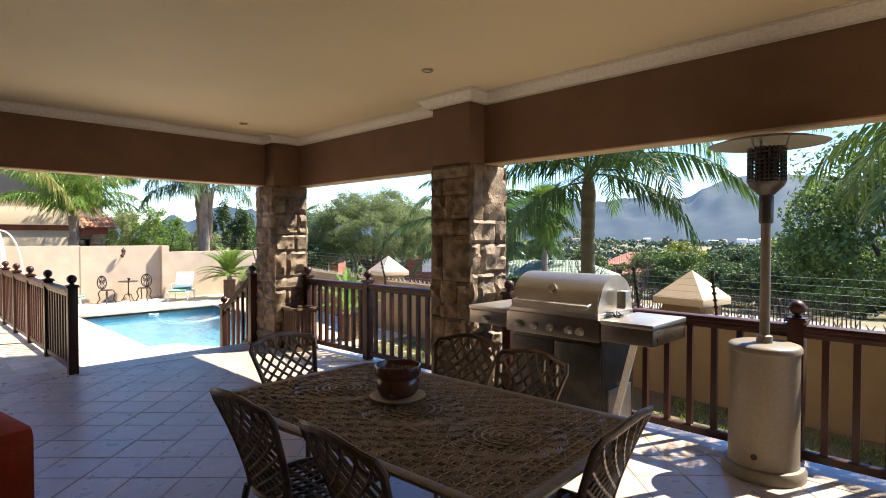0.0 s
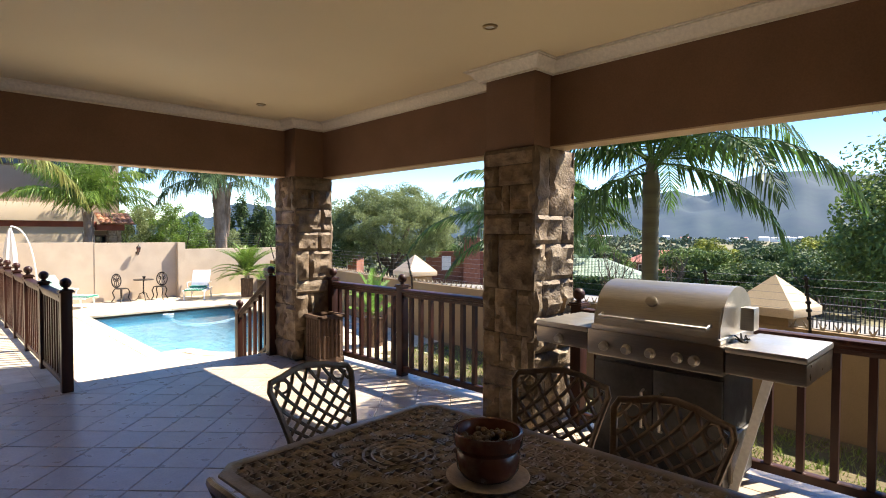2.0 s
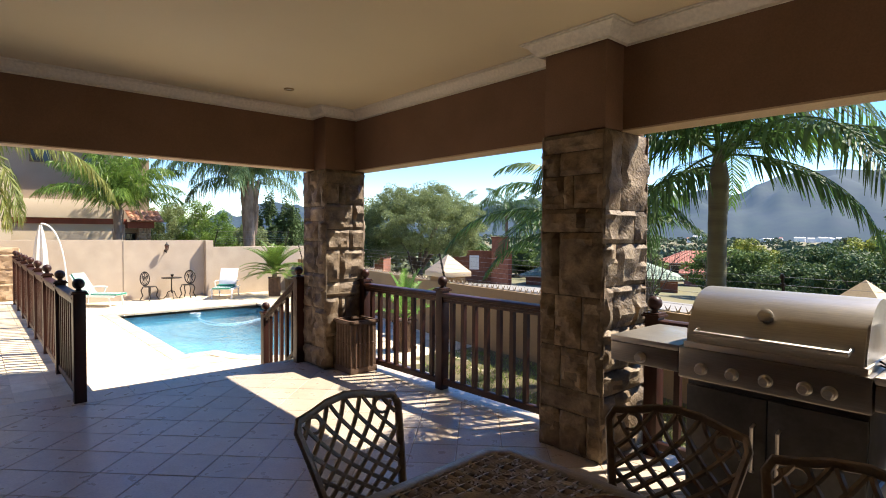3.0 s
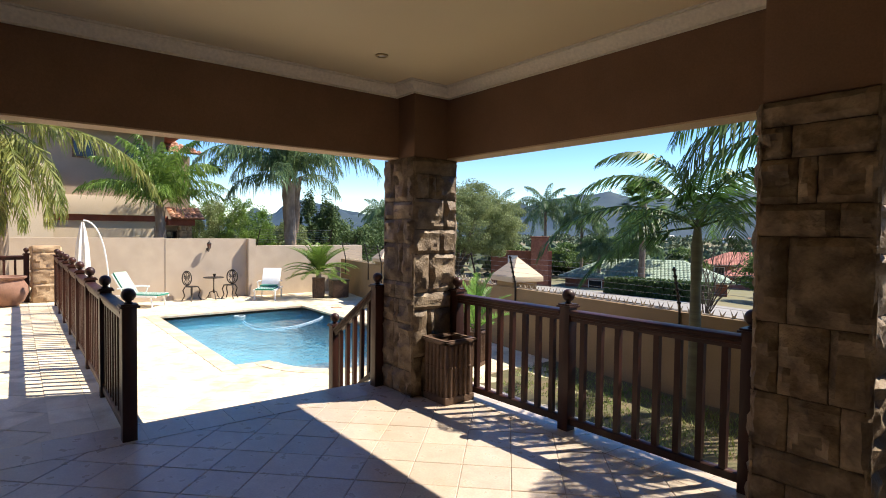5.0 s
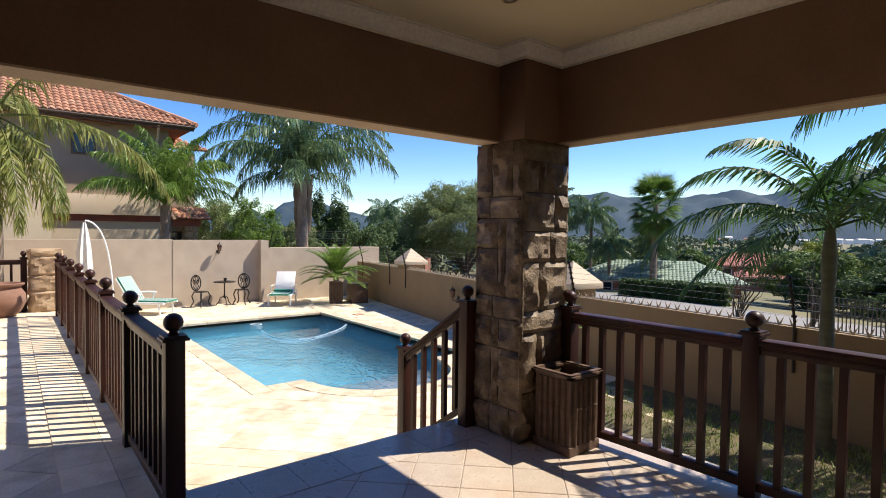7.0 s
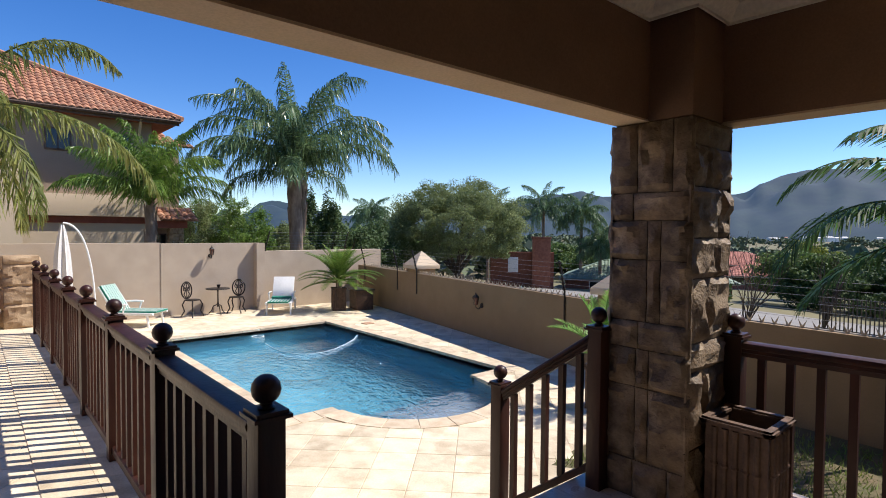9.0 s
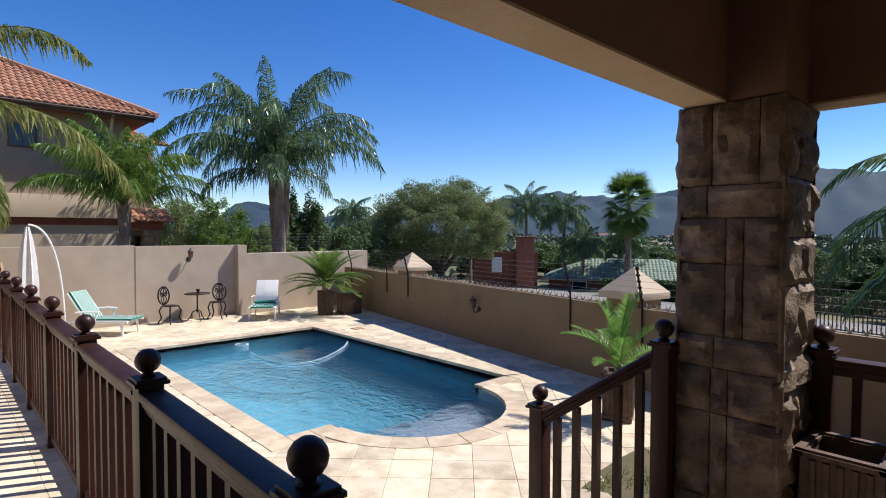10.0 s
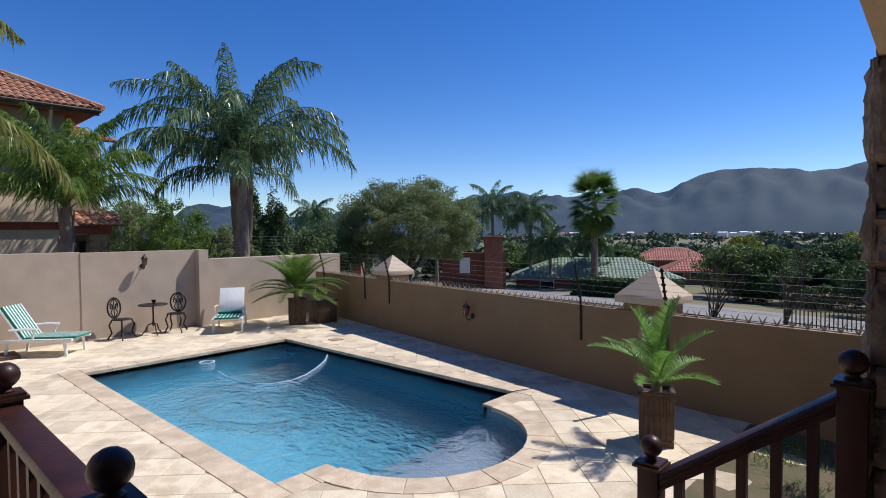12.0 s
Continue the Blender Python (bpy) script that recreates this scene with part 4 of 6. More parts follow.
# ---- planters ----
def planter(at, turn=0, s=1.0, label="square brown cast planter with reeded sides", group="square planters", fill=0.04):
    pl = thing("planter", label, "planter", group, at=at, turn=turn)
    w, h = 0.165 * s, 0.60 * s
    part("base", bbox(-w - 0.012, w + 0.012, -w - 0.012, w + 0.012, 0, 0.07 * s, 0.008), M["planter"], pl)
    bm = bmesh.new()
    rings = [[bm.verts.new((sx * q, sy * q, z)) for sx, sy in ((-1, -1), (1, -1), (1, 1), (-1, 1))] for q, z in ((w, 0.06 * s), (w, h - 0.02 * s), (w - 0.022, h - 0.02 * s), (w - 0.022, 0.08 * s))]
    for r0, r1 in zip(rings, rings[1:]):
        for k in range(4):
            bm.faces.new((r0[k], r0[(k + 1) % 4], r1[(k + 1) % 4], r1[k]))
    bm.faces.new(rings[0][::-1]), bm.faces.new(rings[-1])
    part("body", bm, M["planter"], pl)
    for a in range(4):
        for k in range(5):
            bm = bmesh.new()
            x = (-0.68 + 0.34 * k) * w
            tube(bm, [(x, -w - 0.002, 0.075 * s), (x, -w - 0.004, 0.3 * s), (x, -w - 0.002, h - 0.05 * s)], 0.017 * s, 8)
            lathe(bm, [(0.018 * s, -0.012), (0.023 * s, 0), (0.018 * s, 0.012)], 8, (x, -w - 0.003, 0.34 * s))
            q = part("reed", bm, M["planter"], pl)
            q.matrix_basis = pose(0, 0, 0, 0, 0, 90 * a)
    for a in range(4):
        bm = bmesh.new()
        box(bm, -w - 0.03 * s, w + 0.03 * s, -w - 0.03 * s, -w + 0.03 * s, h - 0.04 * s, h)
        bmesh.ops.bevel(bm, geom=bm.edges[:], offset=0.012 * s, segments=2, affect="EDGES")
        q = part("rim", bm, M["planter"], pl)
        q.matrix_basis = pose(0, 0, 0.0004 * a, 0, 0, 90 * a)
    bm = bmesh.new()
    g = [[bm.verts.new(((w - 0.02) * (i / 3 - 1), (w - 0.02) * (j / 3 - 1), h - fill * s + 0.012 * noise.noise((i, j, at[0])))) for j in range(7)] for i in range(7)]
    for i in range(6):
        for j in range(6):
            bm.faces.new((g[i][j], g[i + 1][j], g[i + 1][j + 1], g[i][j + 1]))
    part("soil", bm, M["soil"], pl, "dark potting soil")
    return pl


planter((-6.85, 4.09, 0), 0, 1.0, "empty square brown cast planter beside the corner column", fill=0.30)
planter((-9.62, 6.90, DECK), 23, 0.96, "square brown cast planter holding a cycad")
planter((-19.35, 8.66, DECK), -24, 1.08, "dark square planter in the corner of the deck")


# ---- pool deck things ----
def bistro_chair():
    ch = thing("bistro_chair", "ornate black cast-iron bistro chair on the pool deck", "chair", "bistro set")
    bm = bmesh.new()
    lathe(bm, [(0.001, 0.445), (0.17, 0.45), (0.19, 0.445), (0.19, 0.43), (0.17, 0.425), (0.001, 0.43)], 24)
    part("seat", bm, M["iron"], ch)
    bm = bmesh.new()
    oval = [(0.17 * math.sin(a), -0.19 - 0.05 * (0.68 - 0.22 * math.cos(a) - 0.45), 0.68 - 0.22 * math.cos(a)) for a in np.linspace(0, 2 * math.pi, 29)]
    tube(bm, oval, 0.018, 6, False)
    for s in (-1, 1):
        tube(bm, [(s * 0.02, -0.19, 0.47), (s * 0.09, -0.195, 0.58), (s * 0.03, -0.20, 0.68), (s * 0.10, -0.205, 0.78), (s * 0.02, -0.21, 0.88)], 0.014, 6)
        tube(bm, [(s * (0.07 + 0.035 * math.cos(a)), -0.2, 0.72 + 0.05 * math.sin(a)) for a in np.linspace(0, 2 * math.pi, 13)], 0.012, 5, False)
    tube(bm, [(0, -0.19, 0.46), (0, -0.20, 0.68), (0, -0.21, 0.90)], 0.012, 6)
    part("openwork_back", bm, M["iron"], ch)
    for sx, sy in ((-1, -1), (1, -1), (-1, 1), (1, 1)):
        bm = bmesh.new()
        tube(bm, [(sx * 0.13, sy * 0.13, 0.43), (sx * 0.17, sy * 0.17, 0.32), (sx * 0.13, sy * 0.14, 0.15), (sx * 0.19, sy * 0.20, 0.01)], 0.019, 6)
        part("leg", bm, M["iron"], ch)
    return ch


_b = bistro_chair()
_b.matrix_basis = pose(-20.62, 5.06, DECK, 0, 0, -62) @ Matrix.Scale(1.0, 4)
copy_thing(_b, pose(-20.62, 6.20, DECK, 0, 0, -128))
bt = thing("bistro_table", "small round black cast-iron table by the wall", "table", "bistro set", at=(-20.66, 5.72, DECK))
bm = bmesh.new()
lathe(bm, [(0.001, 0.70), (0.30, 0.70), (0.31, 0.69), (0.30, 0.675), (0.001, 0.68)], 28)
part("tabletop", bm, M["iron"], bt)
bm = bmesh.new()
lathe(bm, [(0.02, 0.2), (0.03, 0.26), (0.018, 0.34), (0.018, 0.6), (0.03, 0.68)], 12)
part("stem", bm, M["iron"], bt)
for k in range(3):
    bm = bmesh.new()
    a = 2.09 * k
    tube(bm, [(0.02 * math.cos(a), 0.02 * math.sin(a), 0.26), (0.12 * math.cos(a), 0.12 * math.sin(a), 0.22), (0.16 * math.cos(a), 0.16 * math.sin(a), 0.1), (0.24 * math.cos(a), 0.24 * math.sin(a), 0.012)], 0.014, 6)
    part("leg", bm, M["iron"], bt)
ash = thing("candle_holder", "small dark candle holder on the round table", "candle holder", at=(-20.66, 5.74, DECK + 0.70))
bm = bmesh.new()
lathe(bm, [(0.05, 0), (0.05, 0.008), (0.02, 0.02), (0.045, 0.06), (0.05, 0.10), (0.04, 0.10)], 14)
part("cup", bm, M["iron"], ash)


def lounger(at, turn, label, padded):
    """Foot end at +x, backrest raised at -x."""
    lo = thing("sun_lounger", label, "sun lounger", "sun loungers", at=at, turn=turn)
    for s in (-1, 1):
        part("side_rail", bbox(-0.62, 0.70, s * 0.31 - 0.03, s * 0.31 + 0.03, 0.28, 0.34, 0.015), M["white_plastic"], lo)
    for k in range(11):
        x = -0.18 + 0.082 * k
        part("slat", bbox(x - 0.03, x + 0.03, -0.28, 0.28, 0.305, 0.33, 0.006), M["white_plastic"], lo)
    back = new("backrest", mesh_of(bbox(-0.035, 0.0, -0.29, 0.29, 0.0, 0.74, 0.016), "backrest", M["white_plastic"], 40))
    back.parent = lo
    back.matrix_basis = pose(-0.20, 0, 0.31, 0, -32, 0)
    for x in (-0.45, 0.55):
        for s in (-1, 1):
            bm = bmesh.new()
            tube(bm, [(x, s * 0.31, 0.29), (x + 0.04 * (1 if x > 0 else -1), s * 0.31, 0.02)], [0.03, 0.024], 8)
            lathe(bm, [(0.03, 0), (0.03, 0.022)], 10, (x + 0.04 * (1 if x > 0 else -1), s * 0.31, 0))
            part("leg", bm, M["white_plastic"], lo)
    for s in (-1, 1):
        bm = bmesh.new()
        tube(bm, [(-0.40, s * 0.33, 0.52), (-0.10, s * 0.34, 0.54), (0.10, s * 0.34, 0.53)], 0.028, 8, True, 0.6)
        tube(bm, [(0.06, s * 0.34, 0.53), (0.0, s * 0.33, 0.33)], 0.02, 8)
        part("armrest", bm, M["white_plastic"], lo)
    cu = part("cushion", bbox(-0.16, 0.74, -0.27, 0.27, 0.332, 0.375, 0.016), M["cushion"], lo, "green striped seat cushion")
    for k in range(7):
        y = -0.24 + 0.08 * k
        part("stripe", bbox(-0.155, 0.742, y - 0.012, y + 0.012, 0.374, 0.378, 0.001), M["cushion_w"], cu)
    if padded:
        b = part("back_cushion", bbox(0.002, 0.05, -0.27, 0.27, 0.02, 0.74, 0.016), M["cushion"], lo, "green striped back cushion")
        b.matrix_basis = pose(-0.20, 0, 0.31, 0, -32, 0)
        for k in range(7):
            y = -0.24 + 0.08 * k
            part("stripe", bbox(0.049, 0.054, y - 0.017, y + 0.017, 0.03, 0.735, 0.001), M["cushion_w"], b)
    else:
        b = part("folded_cushion", bbox(-0.16, 0.12, -0.26, 0.26, 0.378, 0.43, 0.02), M["cushion"], lo, "green cushion folded down")
    return lo


lounger((-20.05, 7.25, DECK), -32, "white plastic sun lounger with its green cushion slid down", False)
lounger((-20.15, 3.55, DECK), 48, "white plastic sun lounger with a green striped cushion", True)

um = thing("cantilever_parasol", "folded white cantilever parasol with a curved arm", "parasol", at=(-20.3, 2.35, DECK))
bm = bmesh.new()
tube(bm, [(0.0, 0.60 * math.sin(1.57 * (1 - u)) - 0.09, 2.40 * (1 - (1 - u) ** 2.2)) for u in np.linspace(0, 1, 16)], 0.021, 8)
part("curved_arm", bm, M["white_plastic"], um)
bm = bmesh.new()
lathe(bm, [(0.05, 0.75), (0.15, 0.85), (0.16, 1.2), (0.13, 1.7), (0.08, 2.12), (0.03, 2.36)], 28, (0.0, -0.10, 0))
for v in bm.verts:
    a = math.atan2(v.co.y + 0.10, v.co.x)
    k = 1 + 0.22 * math.sin(7 * a) + 0.1 * noise.noise(v.co * 5)
    v.co.x, v.co.y = v.co.x * k, (v.co.y + 0.10) * k - 0.10
part("folded_canopy", bm, M["white_fabric"], um, "folded white canopy")
bm = bmesh.new()
box(bm, -0.30, 0.30, 0.22, 0.82, 0, 0.06)
part("base_slab", bm, M["stone_joint"], um)


# wall lanterns
def lantern(at, turn, label):
    ln = thing("wall_lantern", label, "wall lantern", "garden wall lanterns", at=at, turn=turn)
    bm = bmesh.new()
    lathe(bm, [(0.055, 0), (0.055, 0.012), (0.03, 0.02)], 14)
    q = part("wall_plate", bm, M["iron"], ln)
    q.matrix_basis = pose(0, 0, -0.06, 90, 0, 0)
    bm = bmesh.new()
    tube(bm, [(0, -0.01, -0.06), (0, -0.08, -0.13), (0, -0.15, -0.10), (0, -0.16, -0.03)], 0.011, 6)
    part("scroll_arm", bm, M["iron"], ln)
    bm = bmesh.new()
    lathe(bm, [(0.025, -0.04), (0.04, -0.03), (0.065, 0.12), (0.05, 0.125)], 6, (0, -0.16, 0))
    part("glass", bm, M["glaze"], ln, "amber lantern glass")
    bm = bmesh.new()
    lathe(bm, [(0.075, 0.12), (0.07, 0.135), (0.03, 0.18), (0.012, 0.19), (0.014, 0.215), (0.002, 0.23)], 6, (0, -0.16, 0))
    for k in range(6):
        a = 2 * math.pi * k / 6
        tube(bm, [(0.04 * math.cos(a), -0.16 + 0.04 * math.sin(a), -0.035), (0.067 * math.cos(a), -0.16 + 0.067 * math.sin(a), 0.125)], 0.005, 4)
    part("cage", bm, M["iron"], ln)
    return ln


lantern((-21.10, 5.66, 1.0), 90, "black iron coach lantern on the beige wall")
lantern((-13.85, bound(-13.85), 0.14), -11, "black iron coach lantern on the ochre wall")

bn = thing("storage_bin", "dark slatted wooden bin in the deck corner", "storage bin", at=(-19.15, 9.30, DECK), turn=-12)
part("carcass", bbox(-0.30, 0.30, -0.25, 0.25, 0.0, 0.56, 0.01), M["planter"], bn)
for k in range(6):
    x = -0.25 + 0.1 * k
    part("slat", bbox(x - 0.04, x + 0.04, -0.268, -0.251, 0.02, 0.55, 0.004), M["planter"], bn)
part("lid", bbox(-0.33, 0.33, -0.29, 0.28, 0.56, 0.60, 0.012), M["steel_dark"], bn, "grey lid")

# pool cleaner and hose, in the water
cl = thing("pool_cleaner", "pale blue pool cleaner hose floating on the water", "pool cleaner", at=(0, 0, WATER))
bm = bmesh.new()
tube(bm, [(x, y, -0.008) for x, y in ((-16.1, 7.25), (-15.75, 6.95), (-15.42, 6.55), (-15.15, 6.15), (-15.02, 5.8), (-15.06, 5.5), (-15.25, 5.32), (-15.6, 5.22), (-16.05, 5.22), (-16.5, 5.28))], 0.012, 8)
part("hose", bm, M["hose"], cl)
bm = bmesh.new()
tube(bm, [(-14.6 + 1.1 * math.cos(a), 4.9 + 0.75 * math.sin(a), -0.22 - 0.05 * math.sin(2 * a)) for a in np.linspace(2.4, 6.6, 26)], 0.026, 8)
part("sunken_hose", bm, M["steel_dark"], cl, "dark sunken hose")
bm = bmesh.new()
lathe(bm, [(0.115, 0), (0.135, 0.0), (0.135, 0.012), (0.115, 0.012), (0.115, 0)], 28, (-17.3, 5.45, -0.006), False)
part("float_ring", bm, M["white_plastic"], cl, "white floating ring")
bd = thing("drain_cover", "small red drain cover in the paving", "drain cover", at=(-16.9, 8.05, DECK + 0.003))
part("plate", bbox(-0.12, 0.12, -0.12, 0.12, 0, 0.012, 0.003), M["roof"], bd)

# end of the walkway: stone pier, railing, clay pot
pier = structure("stone_pier", bbox(-17.45, -16.98, 1.10, 1.57, -0.75, 1.20, 0.02), M["sandstone"], "sandstone pier at the end of the walkway", "pier")
_r = random.Random(4)
for turn in (0, 90, 180, 270):
    z = 0.0
    while z < 1.18:
        h = min(_r.choice((0.3, 0.4, 0.36)), 1.2 - z)
        if 1.2 - z - h < 0.12:
            h = 1.2 - z
        share("stone", stone_mesh(0.47, h, _r.random(), M["sandstone"]), pier, pose(-17.215, 1.335, 0, 0, 0, turn) @ pose(0, -0.232, z + h / 2))
        z += h
railing("walkway_railing", "short dark wooden railing across the walkway end", [(-17.25, 1.0), (-17.25, -0.3)], gap=0.18, group="veranda railings")
pot = thing("clay_pot", "large round terracotta pot on the walkway", "pot", at=(-16.75, 0.66, 0))
bm = bmesh.new()
lathe(bm, [(0.20, 0), (0.30, 0.10), (0.37, 0.26), (0.36, 0.40), (0.30, 0.50), (0.29, 0.53), (0.34, 0.56), (0.35, 0.59), (0.31, 0.60), (0.26, 0.53)], 32)
part("pot_body", bm, M["terracotta"], pot)
bm = bmesh.new()
lathe(bm, [(0.27, 0.54), (0.15, 0.555), (0.001, 0.56)], 20)
part("soil", bm, M["soil"], pot)


# ---- plants ----
def frond_data(length, e0, droop, leaf, width, pairs, hang, seed, plume=0.0, curl=0.0, start=0.15, spread=62, vee=25):
    """A feather leaf along +x: a tapering stalk and drooping leaflets in two or more ranks."""
    rnd = random.Random(seed)
    n = 22
    pts, ang, p = [], [], Vector((0, 0, 0))
    for i in range(n + 1):
        s = i / n
        a = radians(e0) - radians(droop) * s ** 1.35
        pts.append(p.copy()), ang.append(a)
        side = curl * s * s
        p = p + Vector((math.cos(a) * math.cos(side), math.sin(side) * math.cos(a), math.sin(a))) * (length / n)
    bm = bmesh.new()
    tube(bm, pts, [0.016 * (1 - 0.85 * i / n) * max(1, length / 2.2) for i in range(n + 1)], 5)
    V = [v.co.copy() for v in bm.verts]
    bm.verts.index_update()
    F = [tuple(v.index for v in f.verts) for f in bm.faces]
    bm.free()
    for k in range(pairs):
        s = start + (1 - start) * (k + rnd.random() * 0.6) / pairs
        f = min(n - 1e-4, s * n)
        i = int(f)
        q = pts[i].lerp(pts[i + 1], f - i)
        d = (pts[i + 1] - pts[i]).normalized()
        up = Vector((-d.z, 0, d.x)) if abs(d.x) > 1e-3 else Vector((-1, 0, 0))
        if up.z < 0 and d.x > 0:
            up = -up
        lat = d.cross(up).normalized()
        ll = leaf * (0.35 + 0.65 * math.sin(math.pi * min(1, 0.18 + 0.82 * s) ** 0.9)) * (rnd.uniform(0.85, 1.12) if plume < 20 else rnd.uniform(0.55, 1.2))
        if s > 0.93:
            ll *= 0.6
        for sg in (-1, 1):
            out = radians(spread - 25 * s) * rnd.uniform(0.85, 1.15)
            lift = radians(vee + plume * rnd.uniform(-1, 1))
            w = (d * math.cos(out) + (lat * sg * math.cos(lift) + up * math.sin(lift)) * math.sin(out)).normalized()
            a0 = q
            f1 = 0.45 if plume < 20 else 0.42
            a1 = a0 + w * ll * f1 + Vector((0, 0, -hang * 0.2 * ll))
            a2 = a1 + (w * max(0.12, 1 - 0.6 * hang) + Vector((rnd.uniform(-0.22, 0.22) * (plume > 20), rnd.uniform(-0.22, 0.22) * (plume > 20), -hang))).normalized() * ll * (1 - f1)
            t = (d + 0.8 * Vector((rnd.uniform(-1, 1), rnd.uniform(-1, 1), rnd.uniform(-0.4, 0.4)))).normalized() * (width / 2) if plume > 20 else d * (width / 2)
            b = len(V)
            V += [a0 - t * 0.6, a0 + t * 0.6, a1 + t, a1 - t, a2 + t * 0.15, a2 - t * 0.15]
            F += [(b, b + 1, b + 2, b + 3), (b + 3, b + 2, b + 4, b + 5)]
    return V, F


def frond_mesh(material, **kw):
    V, F = frond_data(**kw)
    me = bpy.data.meshes.new("frond")
    me.from_pydata(V, [], F)
    me.materials.append(material)
    return me


def palm(at, trunk_top, r0, r1, label, material, bark, tiers, seed, lean=(0, 0), name="palm_tree", category="palm tree", group="", shaft=None, cut=None, single=(), **kw):
    """tiers: (number, elevation, droop, length) of fronds; single: fronds by heading (heading, elevation, droop, length)."""
    rnd = random.Random(seed)
    pt = thing(name, label, category, group, at=at)
    bm = bmesh.new()
    n = 16
    h = trunk_top - at[2]
    pts = [(lean[0] * (i / n) ** 2, lean[1] * (i / n) ** 2, h * i / n) for i in range(n + 1)]
    tube(bm, pts, [r0 + (r1 - r0) * (i / n) ** 0.7 for i in range(n + 1)], 14)
    for v in bm.verts:
        k = 1 + 0.10 * noise.noise(v.co * 4)
        v.co.x *= k
        v.co.y *= k
    part("trunk", bm, bark, pt)
    top = Vector(pts[-1])
    if shaft:
        bm = bmesh.new()
        tube(bm, [top - Vector((0, 0, 0.05)), top + Vector((0, 0, 0.35)), top + Vector((0, 0, 0.7))], [r1 * 1.05, r1 * 1.15, r1 * 0.5], 12)
        part("crownshaft", bm, shaft, pt, "smooth green crownshaft")
        top = top + Vector((0, 0, 0.6))
    if cut:
        for k in range(cut):
            a, z = 2.4 * k, h * (1 - 0.42 * (k / cut) ** 1.0)
            bm = bmesh.new()
            rr = (r0 + (r1 - r0) * (z / h) ** 0.7) * 0.92
            c, s = math.cos(a), math.sin(a)
            flare = 1.25 + 0.35 * (z / h)
            tube(bm, [(rr * 0.75 * c, rr * 0.75 * s, z - 0.35), (rr * 1.1 * c, rr * 1.1 * s, z + 0.05), (rr * flare * c, rr * flare * s, z + 0.45)], [0.5 * rr, 0.36 * rr, 0.09 * rr], 6, True, 0.45)
            part("leaf_base", bm, bark, pt)
    for num, e0, droop, length in tiers:
        ms = [frond_mesh(material, length=length * rnd.uniform(0.93, 1.05), e0=e0 + rnd.uniform(-6, 6), droop=droop + rnd.uniform(-8, 8), seed=rnd.random(), curl=rnd.uniform(-0.3, 0.3), **kw) for _ in range(2)]
        ph = rnd.random() * 360
        for k in range(num):
            a = ph + 360 * k / num + rnd.uniform(-14, 14)
            share("frond", ms[k % 2], pt, Matrix.Translation(top) @ pose(0, 0, rnd.uniform(-0.12, 0.12), 0, 0, a) @ Matrix.Scale(rnd.uniform(0.92, 1.08), 4))
    for a, e0, droop, length in single:
        me = frond_mesh(material, length=length, e0=e0, droop=droop, seed=rnd.random(), curl=rnd.uniform(-0.15, 0.15), **kw)
        share("frond", me, pt, Matrix.Translation(top) @ pose(0, 0, 0, 0, 0, a))
    return pt


QUEEN = dict(leaf=1.12, width=0.046, pairs=88, hang=1.05, plume=38, spread=58, vee=14)
palm((-24.1, 9.7, -0.75), 3.5, 0.21, 0.26, "tall queen palm with a shaggy pale trunk behind the wall", M["frond_b"], M["bark"],
     [(6, 88, 64, 4.4), (7, 83, 112, 5.1), (8, 70, 130, 4.8), (6, 50, 122, 4.5), (3, 30, 95, 3.8)], 11, lean=(0.15, -0.2), cut=34, **QUEEN)
palm((-23.3, 4.7, -0.75), 2.35, 0.16, 0.13, "young bright green queen palm behind the wall", M["frond"], M["bark"],
     [(8, 84, 60, 2.7), (9, 70, 85, 2.9), (7, 50, 90, 2.8)], 21, cut=8, leaf=0.85, width=0.036, pairs=72, hang=0.85, plume=42, spread=56, vee=16)
palm((-19.8, 0.56, -0.75), 4.05, 0.15, 0.12, "queen palm with long yellowing fronds beside the walkway", M["frond_y"], M["bark"],
     [], 34, single=[(54, 60, 118, 3.7), (66, 6, 82, 4.3), (12, -28, 60, 3.4), (40, -38, 55, 2.9), (32, -18, 72, 3.4), (2, -36, 54, 3.2), (-14, -20, 65, 3.4), (-10, 34, 145, 3.5), (-50, 40, 135, 3.4), (-90, 30, 120, 3.4), (-130, 50, 130, 3.4), (160, 45, 125, 3.3), (200, 60, 120, 3.3), (250, 20, 110, 3.2)], leaf=0.72, width=0.044, pairs=105, hang=1.1, plume=40, spread=56, vee=5)
KING = dict(leaf=0.66, width=0.036, pairs=70, hang=0.85, plume=9, spread=62, vee=12, start=0.12)
palm((-4.15, 7.35, DECK - 0.05), 1.9, 0.13, 0.10, "king palm with a ringed green trunk in the lawn strip", M["frond_k"], M["king_bark"],
     [(4, 74, 115, 2.7), (6, 52, 125, 2.9), (5, 25, 100, 2.7), (3, -5, 65, 2.2)], 41, group="king palms", shaft=M["king_bark"], **KING)
palm((-6.14, 7.45, DECK - 0.05), 1.1, 0.085, 0.062, "shorter king palm with arching fronds in the lawn strip", M["frond_k"], M["king_bark"],
     [(3, 78, 125, 1.8)], 49, single=[(235, 26, 95, 2.3), (200, 62, 130, 2.0), (60, 55, 110, 2.0), (40, 22, 70, 2.0), (10, 40, 110, 1.9), (-50, 30, 95, 1.9), (-95, 20, 85, 1.8), (110, 35, 100, 1.9), (160, 30, 95, 1.9), (-150, -5, 60, 1.7)], group="king palms", shaft=M["king_bark"], **dict(KING, leaf=0.46, width=0.028, pairs=62, hang=0.6))
